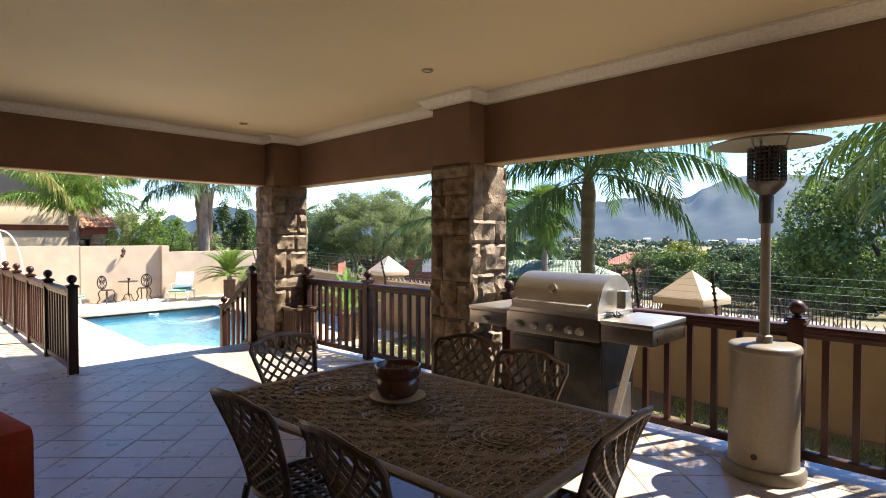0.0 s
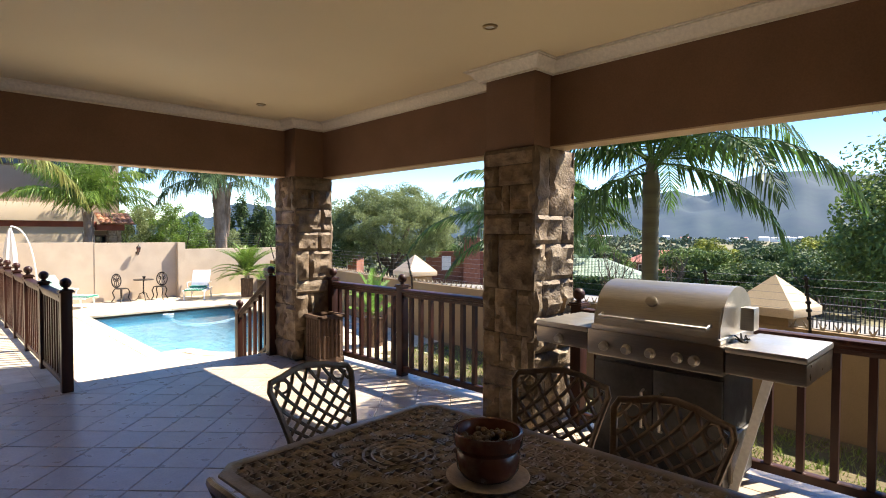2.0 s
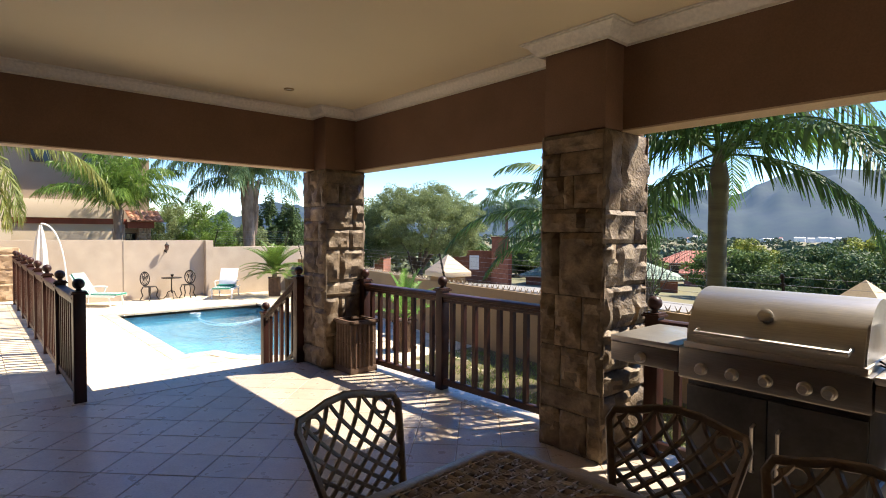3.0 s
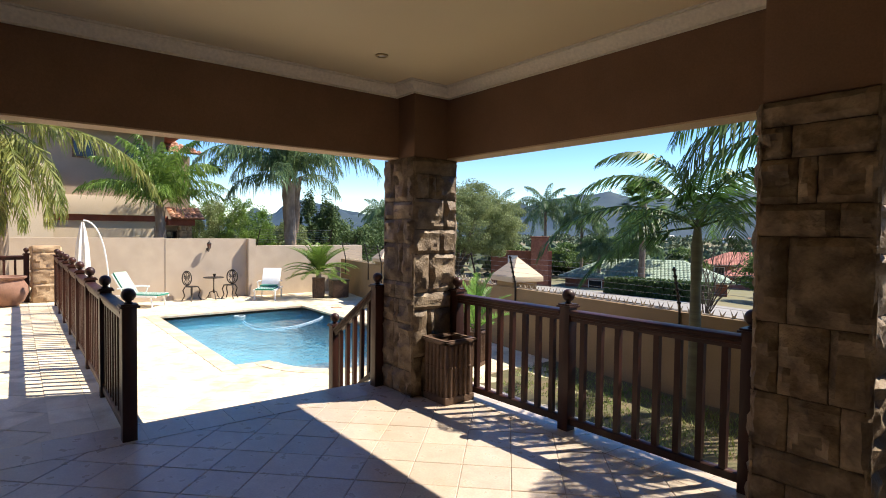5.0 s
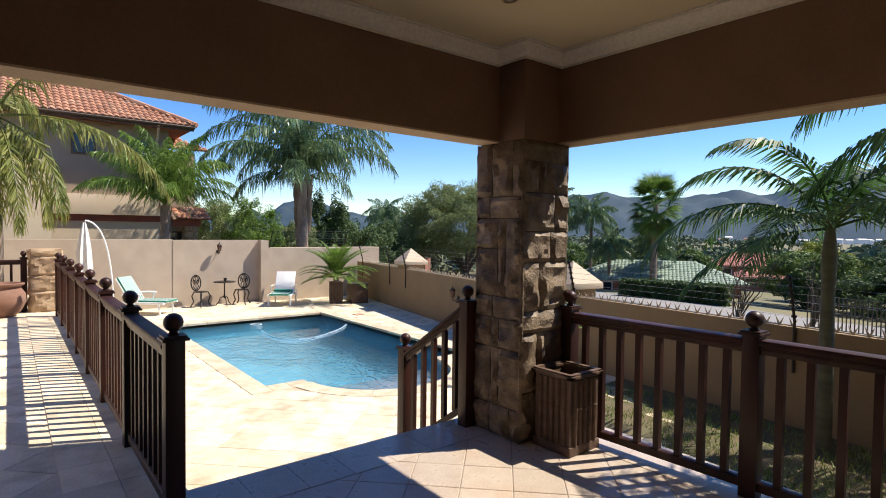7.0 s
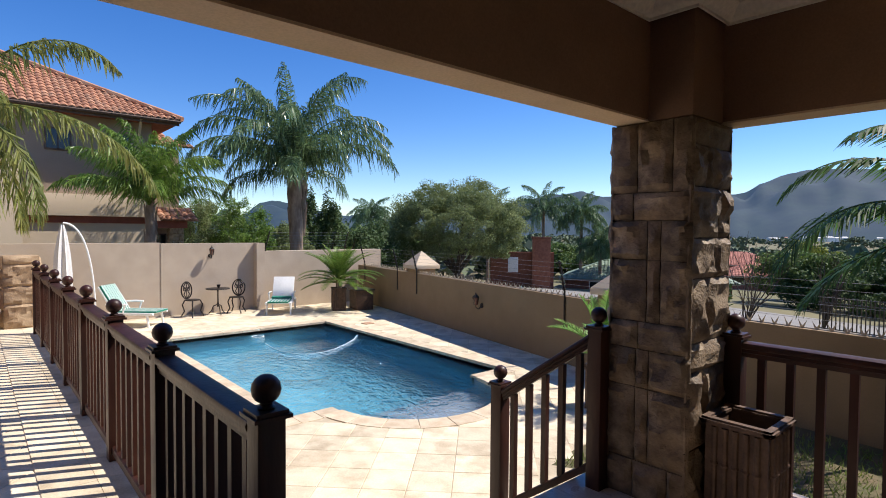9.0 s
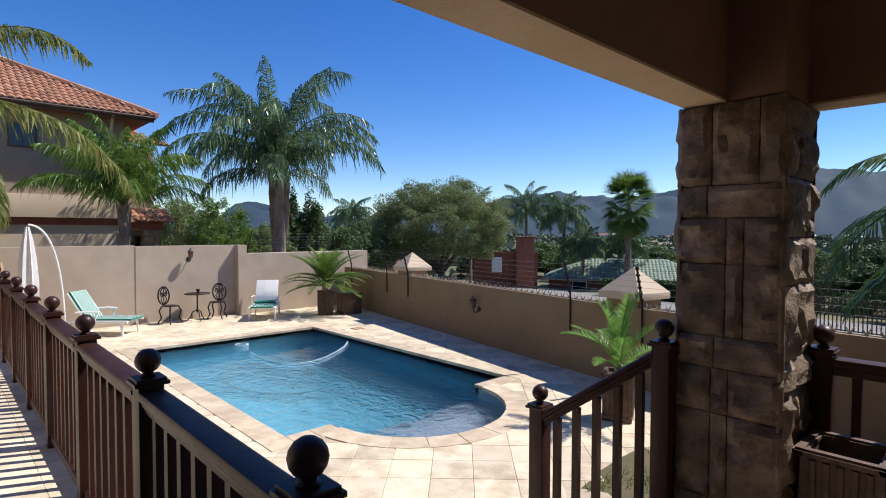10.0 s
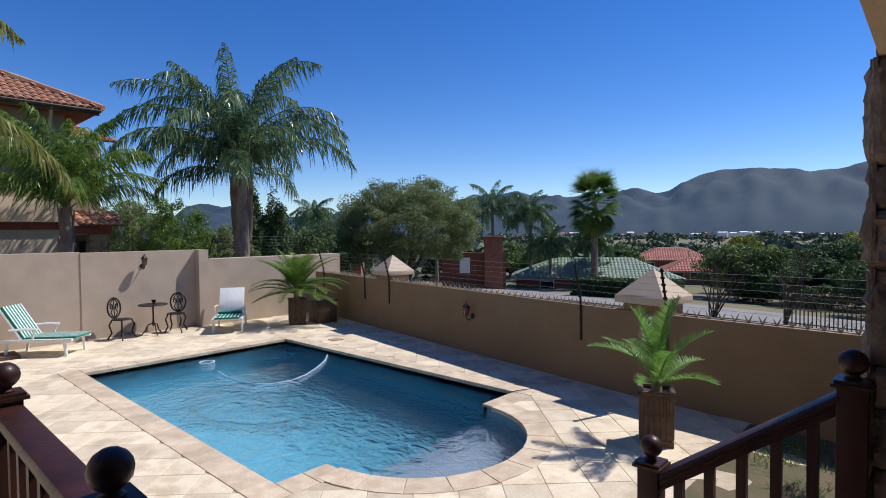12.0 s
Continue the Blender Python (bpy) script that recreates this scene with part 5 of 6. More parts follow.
palm((0.5, 7.2, DECK - 0.05), 2.1, 0.13, 0.10, "king palm at the far end of the lawn strip", M["frond"], M["king_bark"],
     [(3, 72, 95, 2.2), (5, 45, 105, 2.4), (5, 18, 85, 2.4), (3, -8, 55, 2.0)], 53, group="king palms", shaft=M["king_bark"], **KING)
CYC = dict(leaf=0.18, width=0.012, pairs=52, hang=0.15, plume=4, spread=70, vee=28, start=0.22)
palm((-9.62, 6.90, DECK + 0.52), DECK + 0.66, 0.06, 0.05, "bright green cycad growing in a square planter", M["cycad"], M["bark"],
     [(4, 80, 25, 0.85), (4, 58, 40, 0.85), (5, 34, 45, 0.8)], 61, name="potted_cycad", category="potted plant", group="potted cycads", **CYC)
palm((-19.35, 8.66, DECK + 0.61), DECK + 0.85, 0.09, 0.08, "full green cycad in the corner planter", M["frond"], M["bark"],
     [(12, 76, 30, 1.1), (15, 54, 50, 1.25), (14, 25, 60, 1.3), (8, 2, 40, 1.15)], 67, name="potted_cycad", category="potted plant", group="potted cycads", **dict(CYC, leaf=0.26, pairs=60, hang=0.35))
FAR = dict(leaf=0.9, width=0.04, pairs=70, hang=1.2, plume=40, spread=60, vee=8)
for k, (x, y, top, ln) in enumerate(((-51.5, 31.0, 3.1, 2.8), (-42.5, 38.5, 3.2, 3.7), (-37.0, 40.0, 3.6, 3.6), (-34.3, 42.0, 3.2, 2.8), (-32.0, 41.5, 0.4, 2.4), (-29.6, 44.5, 0.6, 2.2))):
    palm((x, y, fall(x, y)), top, 0.17, 0.13, "distant queen palm beyond the boundary wall", M["frond_b"], M["bark"], [(6, 80, 80, ln), (9, 56, 115, ln), (9, 28, 110, ln), (8, 0, 75, ln)], 70 + k, group="distant palms", **FAR)


def fan_palm(at, top):
    pt = thing("fan_palm", "tall fan palm with a dead-leaf skirt beyond the wall", "palm tree", at=at)
    rnd = random.Random(9)
    h = top - at[2]
    bm = bmesh.new()
    tube(bm, [(0, 0, 0), (0.05, 0, h * 0.5), (0.1, 0, h)], [0.32, 0.25, 0.22], 10)
    part("trunk", bm, M["bark"], pt)
    V, F = [], []
    for _ in range(26):
        a = radians(-68 + 5.4 * _)
        for b in range(2):
            r0, r1 = 0.5, 1.15 * rnd.uniform(0.8, 1.1)
            c, s = math.cos(a), math.sin(a)
            t = 0.026
            k = len(V)
            V += [(0.85, -0.01 * s, 0), (0.85 + r0 * c, r0 * s - t, 0.04), (0.85 + r1 * c, r1 * s, -0.1 - 0.1 * b), (0.85 + r0 * c, r0 * s + t, 0.04)]
            F.append((k, k + 1, k + 2, k + 3))
    k = len(V)
    V += [(0, -0.02, 0), (0.85, -0.015, 0), (0.85, 0.015, 0), (0, 0.02, 0)]
    F.append((k, k + 1, k + 2, k + 3))
    live, dead = bpy.data.meshes.new("fan_leaf"), bpy.data.meshes.new("dead_leaf")
    for me, mt in ((live, M["frond"]), (dead, M["bark"])):
        me.from_pydata(V, [], F)
        me.materials.append(mt)
    for k in range(80):
        u = (k + rnd.random()) / 80
        e = -66 + 142 * u + rnd.uniform(-8, 8)
        share("fan_leaf", live, pt, Matrix.Translation((0.1, 0, h - 0.9 + 1.1 * u)) @ pose(0, 0, 0, 0, 0, rnd.random() * 360) @ pose(0, 0, 0, 0, -e, 0) @ pose(0, 0, 0, rnd.uniform(-35, 35), 0, 0) @ Matrix.Scale(rnd.uniform(1.15, 1.5), 4))
    for k in range(40):
        share("dead_leaf", dead, pt, Matrix.Translation((0.1, 0, h - 0.1 - 1.3 * rnd.random())) @ pose(0, 0, 0, 0, 0, rnd.random() * 360) @ pose(0, 0, 0, 0, rnd.uniform(55, 80), 0) @ Matrix.Scale(0.95, 4))
    return pt


fan_palm((-28.4, 42.4, fall(-28.4, 42.4)), 4.2)


def leaves(centre, size, n, leaf, seed, clumps=40, clump_r=0.22, low=-0.6, aspect=0.45):
    """Quads in clumps spread through an uneven ellipsoid."""
    rng = np.random.default_rng(seed)
    c = rng.normal(size=(clumps, 3))
    c /= np.linalg.norm(c, axis=1)[:, None]
    c[:, 2] = np.where(c[:, 2] < low, -c[:, 2] * 0.5, c[:, 2])
    c *= rng.uniform(0.35, 0.95, (clumps, 1)) ** 0.5
    pick = rng.integers(0, clumps, n)
    rad = rng.uniform(0.6, 1.3, clumps)[pick][:, None]
    d = rng.normal(size=(n, 3))
    d /= np.linalg.norm(d, axis=1)[:, None]
    p = c[pick] + d * rad * clump_r * rng.uniform(0.55, 1.0, (n, 1))
    p = p * np.array(size) + np.array(centre)
    nrm = d * 0.7 + rng.normal(size=(n, 3)) * 0.6 + np.array((0, 0, 0.35))
    nrm /= np.linalg.norm(nrm, axis=1)[:, None]
    t = np.cross(nrm, rng.normal(size=(n, 3)))
    t /= np.linalg.norm(t, axis=1)[:, None]
    b = np.cross(nrm, t)
    L = leaf * rng.uniform(0.6, 1.3, (n, 1))
    V = np.stack([p - t * L, p + b * L * aspect, p + t * L, p - b * L * aspect], 1).reshape(-1, 3)
    F = np.arange(4 * n).reshape(-1, 4)
    return V, F


def crown_part(name, V, F, material, parent):
    me = bpy.data.meshes.new(name)
    me.from_pydata(V.tolist(), [], F.tolist())
    me.materials.append(material)
    ob = new(name, me)
    ob.parent = parent
    return ob


def tree(at, height, spread, label, material, seed, n=5000, leaf=0.14, crown=0.62, clumps=45, name="tree", category="tree", group="", trunk_r=0.22, low=-0.6, clump_r=0.24):
    tr = thing(name, label, category, group, at=at)
    rnd = random.Random(seed)
    cz, ch = height * (1 - crown / 2), height * crown / 2
    bm = bmesh.new()
    fork = height * (1 - crown) * 0.9 + 0.1
    tube(bm, [(0, 0, -0.2), (0.04, 0.03, fork * 0.5), (0, 0, fork)], [trunk_r * 1.2, trunk_r * 0.85, trunk_r * 0.7], 10)
    part("trunk", bm, M["twig"], tr)
    for k in range(7):
        a, r = 6.28 * k / 7 + rnd.random(), rnd.uniform(0.45, 0.8)
        e = Vector((r * spread * math.cos(a), r * spread * math.sin(a), cz + ch * rnd.uniform(-0.2, 0.6)))
        bm = bmesh.new()
        tube(bm, [(0, 0, fork * 0.9), e * 0.5 + Vector((0, 0, fork * 0.45)), e], [trunk_r * 0.5, trunk_r * 0.3, trunk_r * 0.08], 6)
        part("limb", bm, M["twig"], tr)
    V, F = leaves((0, 0, cz), (spread, spread, ch), n, leaf, seed, clumps, clump_r, low)
    crown_part("crown", V, F, material, tr)
    return tr


tree((-35.0, 27.6, fall(-35, 27.6)), 7.9, 5.2, "broad grey-green olive tree beyond the wall", M["olive_leaf"], 5, 130000, 0.066, 0.86, 520, "olive_tree", "olive tree", trunk_r=0.35, low=-0.75, clump_r=0.125)
tree((-1.4, 26.0, fall(-1.4, 26)), 7.6, 4.4, "large dark leafy tree beyond the wall", M["leaf"], 6, 34000, 0.115, 0.9, 130, trunk_r=0.3, low=-0.8)
for k, (x, y, h, s, m) in enumerate(((-17.0, 42, 3.9, 3.2, "leaf"), (-11.2, 44, 4.3, 4.0, "leaf_dark"), (-5.5, 46, 4.6, 3.8, "leaf"), (-19.0, 51, 4.8, 2.4, "leaf_y"), (-12, 54, 5.2, 2.4, "leaf_y"), (-7.0, 52, 4.4, 4, "leaf"), (-8.0, 36.0, 3.4, 3.0, "leaf_dark"))):
    tree((x, y, fall(x, y)), h, s, "leafy green tree across the street", M[m], 100 + k, 14000, 0.115, 0.88, 80, group="street trees", low=-0.8)
for k, (x, y, h, s) in enumerate(((-16.2, 40.0, 2.3, 1.9), (-12.8, 39.5, 2.5, 2.3), (-9.4, 40.2, 2.7, 2.4), (-5.6, 39.8, 2.5, 2.3), (-2.2, 41.0, 2.6, 2.4))):
    tree((x, y, fall(x, y)), h, s, "low dense dark shrub under the street trees", M["leaf_dark"], 340 + k, 8000, 0.1, 0.98, 60, "shrub", "shrub", "street shrubs", 0.08, -0.95)
for k, (x, y, h, s, m) in enumerate(((-34, 17.5, 4.4, 2.4, "leaf_dark"), (-37, 20.5, 4.6, 2.8, "leaf_dark"), (-40, 24, 4.8, 3.0, "leaf"), (-31, 11.5, 3.6, 2.2, "leaf_dark"), (-45, 27, 5.5, 3.4, "leaf_dark"), (-48, 22, 5.0, 3.6, "leaf"))):
    tree((x, y, fall(x, y)), h, s, "dark leafy garden tree beyond the wall", M[m], 200 + k, 12000, 0.09, 0.9, 75, group="garden trees", low=-0.85)
for k, (x, y, h, s) in enumerate(((-28.5, 9.4, 4.0, 1.4), (-28.8, 7.8, 3.9, 1.5), (-30.5, 8.6, 4.3, 1.7), (-28.0, 11.2, 3.0, 1.1))):
    tree((x, y, -1.0), h, s, "feathery yellow-green shrub behind the wall", M["olive_leaf"] if k % 2 else M["frond"], 300 + k, 20000, 0.042, 0.95, 110, "shrub", "shrub", "tall shrubs", 0.06, -0.9, 0.16)
for k, (x, y) in enumerate(((-29.0, 12.6), (-28.6, 13.5), (-29.6, 14.2))):
    tree((x, y, -1.2), 4.6 - 0.3 * k, 0.65, "narrow dark cypress behind the wall", M["leaf_dark"], 320 + k, 7000, 0.07, 0.97, 50, "cypress", "cypress", "cypresses", 0.08, -0.95, 0.3)


def bare_tree(at, h, seed):
    tr = thing("bare_shrub", "leafless grey shrub beside the street", "shrub", at=at)
    rnd = random.Random(seed)
    for k in range(9):
        bm = bmesh.new()
        a, sp = rnd.random() * 6.28, rnd.uniform(0.3, 1.1)
        p, d = Vector((0, 0, 0)), Vector((0.35 * sp * math.cos(a), 0.35 * sp * math.sin(a), 1)).normalized()
        pts = [p.copy()]
        for i in range(6):
            d = (d + Vector((rnd.uniform(-0.25, 0.25), rnd.uniform(-0.25, 0.25), 0.05))).normalized()
            p = p + d * h / 6
            pts.append(p.copy())
            q, e = p.copy(), d.copy()
            tw = [q.copy()]
            for j in range(4):
                e = (e + Vector((rnd.uniform(-0.6, 0.6), rnd.uniform(-0.6, 0.6), 0.1))).normalized()
                q = q + e * h / 12
                tw.append(q.copy())
            tube(bm, tw, [0.012, 0.010, 0.008, 0.006, 0.004], 4)
        tube(bm, pts, [0.035 - 0.004 * i for i in range(7)], 5)
        part("branch", bm, M["twig"], tr)


bare_tree((-14.0, 24.0, fall(-14, 24)), 3.0, 1)
bare_tree((-11.8, 25.5, fall(-11.8, 25.5)), 2.6, 2)

# belt of trees beyond the houses
_r = random.Random(31)
for k in range(26):
    h, d = math.radians(26 + 44 * (k + _r.random()) / 26), _r.uniform(58, 90)
    x, y = -8 - d * math.sin(h), 4 + d * math.cos(h)
    tree((x, y, fall(x, y)), _r.uniform(3.6, 5.0), _r.uniform(3.0, 4.6), "green leafy tree in the valley gardens", M[("leaf", "leaf_dark", "leaf", "leaf_y")[k % 4]], 400 + k, 6500, 0.17, 0.9, 55, group="valley trees", low=-0.85)

# clipped hedge by the street
hd = thing("hedge", "dark clipped hedge along the street", "hedge", at=(-21.5, 33.0, fall(-21.5, 33)), turn=10)
rng = np.random.default_rng(4)
_p = rng.uniform((-3.2, -0.7, 0), (3.2, 0.7, 1.1), (7000, 3))
_ax = rng.integers(0, 3, 7000)
_p[_ax == 0, 2] = 1.1 + rng.normal(size=(_ax == 0).sum()) * 0.04
_p[_ax == 1, 1] = -0.7 + rng.normal(size=(_ax == 1).sum()) * 0.05
_t = rng.normal(size=(7000, 3)) * 0.09
_b2 = rng.normal(size=(7000, 3)) * 0.06
crown_part("leaves", np.stack([_p - _t, _p + _b2, _p + _t, _p - _b2], 1).reshape(-1, 3), np.arange(28000).reshape(-1, 4), M["leaf_dark"], hd)

# far woods and clumps down the valley
rng = np.random.default_rng(77)
VV, FF, base = [], [], 0
for k in range(520):
    h = math.radians(rng.uniform(-12, 88))
    d = 58 + 1100 * rng.random() ** 2.4
    x, y = -8 - d * math.sin(h), 4 + d * math.cos(h)
    s = rng.uniform(2.0, 4.5) * (1 + d / 380)
    if 14 < math.degrees(h) < 26 and d < 110:
        continue
    V, F = leaves((x, y, fall(x, y) + s * 0.35), (s, s, s * 0.5), 150, s * 0.16, 1000 + k, 14, 0.35, -0.5, 0.7)
    VV.append(V), FF.append(F + base)
    base += len(V)
w_ = crown_part("far_woods", np.concatenate(VV), np.concatenate(FF), M["far_leaf"], None)
tagged(w_, "scattered green woods across the valley", "woods", "", "stuff")

# grass of the lawn strip
rng = np.random.default_rng(8)
n = 26000
gx = rng.uniform(-8.9, 3.0, n)
gy = 4.75 + rng.random(n) ** 1.3 * (np.array([bound(v) for v in gx]) - 4.9)
keep = np.array([noise.noise((a * 1.1, b * 1.1, 5)) > -0.12 for a, b in zip(gx, gy)])
gx, gy = gx[keep], gy[keep]
n = len(gx)
a, hgt = rng.random(n) * 6.28, rng.uniform(0.03, 0.10, n)
bx, by = 0.008 * np.cos(a), 0.008 * np.sin(a)
lx, ly = rng.normal(size=n) * 0.04, rng.normal(size=n) * 0.04
z0 = np.full(n, DECK - 0.01)
V = np.stack([np.stack([gx - bx, gy - by, z0], 1), np.stack([gx + bx, gy + by, z0], 1), np.stack([gx + lx, gy + ly, z0 + hgt], 1)], 1).reshape(-1, 3)
g_ = crown_part("grass", V, np.arange(3 * n).reshape(-1, 3), M["blade"], None)
tagged(g_, "short patchy grass blades", "grass", "", "stuff")


# ---- neighbouring houses ----
def tile_slope(name, parent, material, origin, along, up, wide, rise, cut0=0.0, cut1=0.0, tw=0.20, tl=0.33):
    """Barrel tiles on a slope; cut0 and cut1 draw the ends in, per metre of rise, as hips do."""
    along, up = Vector(along).normalized(), Vector(up).normalized()
    nrm = along.cross(up).normalized()
    if nrm.z < 0:
        nrm = -nrm
    o = Vector(origin)
    V, F = [], []
    rows = int(rise / tl)
    for j in range(rows):
        s0, s1 = cut0 * j * tl, wide - cut1 * j * tl
        i0, i1 = math.ceil(s0 / tw), math.floor(s1 / tw)
        for i in range(i0, i1):
            b = len(V)
            for q in range(6):
                u = q / 5
                hgt = 0.055 * math.sin(math.pi * u) if u < 0.75 else 0.039 - 0.03 * (u - 0.75) / 0.25
                p = o + along * (tw * (i + u))
                V.append(p + up * (tl * j - 0.02) + nrm * (hgt + 0.03))
                V.append(p + up * (tl * (j + 1) + 0.02) + nrm * hgt)
            for q in range(5):
                F.append((b + 2 * q, b + 2 * q + 2, b + 2 * q + 3, b + 2 * q + 1))
            F.append((b, b + 2, b + 4, b + 6, b + 8, b + 10))
    ob = raw(name, V, F, material, parent)
    ob["kind"] = "stuff"
    pts = [o - nrm * 0.02, o + along * wide - nrm * 0.02, o + along * (wide - cut1 * rise) + up * rise - nrm * 0.02, o + along * cut0 * rise + up * rise - nrm * 0.02]
    raw("roof_deck", [tuple(p) for p in pts], [(0, 1, 2, 3)], material, parent)
    return ob


def window(parent, x, y0, y1, z0, z1):
    """A framed pane in a wall that looks to +x."""
    fr = part("window", bbox(x, x + 0.05, y0 - 0.05, y1 + 0.05, z0 - 0.05, z1 + 0.05, 0.004), M["planter"], parent, "brown window frame")
    part("pane", bbox(x + 0.045, x + 0.056, y0, y1, z0, z1), M["window_dark"], fr, "dark glass")
    part("glazing_bar", bbox(x + 0.05, x + 0.066, (y0 + y1) / 2 - 0.015, (y0 + y1) / 2 + 0.015, z0, z1), M["planter"], fr)


nh = thing("neighbour_house", "two-storey cream house with a terracotta tiled hip roof", "house")
# eave shade is put into the upper wall's colour
part("upper_wall", bbox(-36, -26.40, -9, 5.45, 2.06, 5.25), M["house_shade"], nh, "cream upper walls, darkened for the eave shade")
part("lower_wall", bbox(-36, -26.36, -9, 5.50, -1.2, 1.84), M["house_wall"], nh, "cream lower walls")
part("string_course", bbox(-36, -26.30, -9, 5.56, 1.842, 2.058, 0.01), M["house_band"], nh, "red oxide band")
# added strip: the sunlit part of the wall under that shade
part("parapet_panel", bbox(-26.398, -26.2, -9, 5.40, 2.06, 2.75, 0.01), M["house_wall"], nh, "cream strip standing for the lit wall below the eave shade")
part("wing_wall", bbox(-26.0, -25.75, -9, 1.85, -1.2, 3.75, 0.01), M["house_wall"], nh, "cream projecting wall")
part("soffit", bbox(-36, -25.85, -9, 6.15, 5.251, 5.30), M["house_band"], nh, "red-brown eaves")
part("fascia", bbox(-25.85, -25.80, -9, 6.18, 5.20, 5.36, 0.006), M["planter"], nh)
bm = bmesh.new()
tube(bm, [(-25.74, -9, 5.33), (-25.74, 6.2, 5.33)], 0.065, 8)
part("gutter", bm, M["planter"], nh, "brown gutter")
bm = bmesh.new()
tube(bm, [(-25.78, 5.0, 5.30), (-26.2, 5.05, 5.0), (-26.33, 5.05, 4.8), (-26.33, 5.05, 2.1)], 0.045, 8)
part("downpipe", bm, M["house_wall"], nh)
pitch = radians(27)
tile_slope("roof_tiles", nh, M["roof"], (-25.72, -9, 5.36), (0, 1, 0), (-math.cos(pitch), 0, math.sin(pitch)), 15.25, 6.0, 0.0, math.cos(pitch))
tile_slope("roof_tiles", nh, M["roof"], (-25.72, 6.25, 5.36), (-1, 0, 0), (0, -math.cos(pitch), math.sin(pitch)), 10, 6.0, math.cos(pitch), 0.0)
bm = bmesh.new()
tube(bm, [Vector((-25.72, 6.25, 5.42)) + Vector((-math.cos(pitch), -math.cos(pitch), math.sin(pitch))) * 6.0 * k / 10 for k in range(11)], [0.10 + 0.012 * (k % 2) for k in range(11)], 8)
part("hip_ridge", bm, M["roof"], nh)
for y0, y1 in ((2.5, 3.1), (4.15, 4.75)):
    window(nh, -26.40, y0, y1, 4.15, 4.75)
part("rear_wall", bbox(-36, -28.6, 5.46, 6.9, -1.2, 4.75), M["house_shade"], nh)
tile_slope("roof_tiles", nh, M["roof"], (-28.0, 5.5, 4.80), (0, 1, 0), (-math.cos(pitch), 0, math.sin(pitch)), 1.95, 2.0, 0, math.cos(pitch))
part("porch_wall", bbox(-27.6, -26.9, 5.51, 6.3, -1.2, 1.70), M["house_wall"], nh)
window(nh, -26.90, 5.62, 5.95, 0.35, 1.45)
pc = part("porch_pillar", bbox(-26.6, -26.2, 6.0, 6.4, -1.2, 1.70), M["stone_joint"], nh, "sandstone porch pillar")
_r = random.Random(2)
for turn in (0, 90):
    z = -0.9
    while z < 1.65:
        h = min(0.24, 1.7 - z)
        f = _r.choice((0.4, 0.6, 0.5))
        for u, w in ((-0.2, 0.4 * f), (-0.2 + 0.4 * f, 0.4 * (1 - f))):
            share("stone", stone_mesh(w, h, _r.random(), M["sandstone"]), pc, pose(-26.4, 6.2, 0, 0, 0, turn) @ pose(u + w / 2, -0.2, z + h / 2))
        z += h
part("porch_lintel", bbox(-27.5, -26.1, 5.55, 6.5, 1.705, 1.95), M["house_band"], nh)
tile_slope("roof_tiles", nh, M["roof"], (-25.9, 5.6, 1.96), (0, 1, 0), (-0.9, 0, 0.42), 1.25, 1.2)


def hip_house(name, at, turn, w, d, wall, roof, label, wall_h=2.5, slope=24, roofmat=None):
    hs = thing(name, label, "house", at=at, turn=turn)
    roofmat = roofmat or M["roof_green"]
    part("wall", bbox(-w / 2, w / 2, -d / 2, d / 2, -1.6, wall_h - 0.03), wall, hs)
    o, s = 0.5, radians(slope)
    r = (d / 2 + o) / math.cos(s)
    tile_slope("roof_tiles", hs, roofmat, (-w / 2 - o, -d / 2 - o, wall_h), (1, 0, 0), (0, math.cos(s), math.sin(s)), w + 2 * o, r, math.cos(s), math.cos(s), 0.3, 0.34)
    tile_slope("roof_tiles", hs, roofmat, (-w / 2 - o, d / 2 + o, wall_h), (0, -1, 0), (math.cos(s), 0, math.sin(s)), d + 2 * o, r, math.cos(s), math.cos(s), 0.3, 0.34)
    tile_slope("roof_tiles", hs, roofmat, (w / 2 + o, -d / 2 - o, wall_h), (0, 1, 0), (-math.cos(s), 0, math.sin(s)), d + 2 * o, r, math.cos(s), math.cos(s), 0.3, 0.34)
    tile_slope("roof_tiles", hs, roofmat, (w / 2 + o, d / 2 + o, wall_h), (-1, 0, 0), (0, -math.cos(s), math.sin(s)), w + 2 * o, r, math.cos(s), math.cos(s), 0.3, 0.34)
    part("fascia", bbox(-w / 2 - o, w / 2 + o, -d / 2 - o, d / 2 + o, wall_h - 0.12, wall_h - 0.025), M["house_wall"], hs)
    for x in (-0.3 * w, 0.05 * w, 0.32 * w):
        f = part("window", bbox(x - 0.6, x + 0.6, -d / 2 - 0.04, -d / 2 + 0.02, 0.9, 2.0), M["white_plastic"], hs, "white window frame")
        part("pane", bbox(x - 0.54, x + 0.54, -d / 2 - 0.05, -d / 2 - 0.03, 0.96, 1.94), M["window_dark"], f)
    return hs


hip_house("brick_house", (-30.4, 46.0, -4.5), 30, 13.0, 7.0, M["brick"], None, "low face-brick house with a green tiled hip roof", 2.2, 22)
hip_house("brick_house", (-47.5, 28.5, fall(-47.5, 28.5) + 0.4), 48, 8, 6, M["brick"], None, "face-brick house with a green roof among palms", 2.5, 28)
hip_house("gable_house", (-34.0, 75.0, fall(-34, 75) + 0.1), 25, 9, 6, M["brick"], None, "distant brick house with a red tiled roof", 2.3, 24, M["roof_red"])
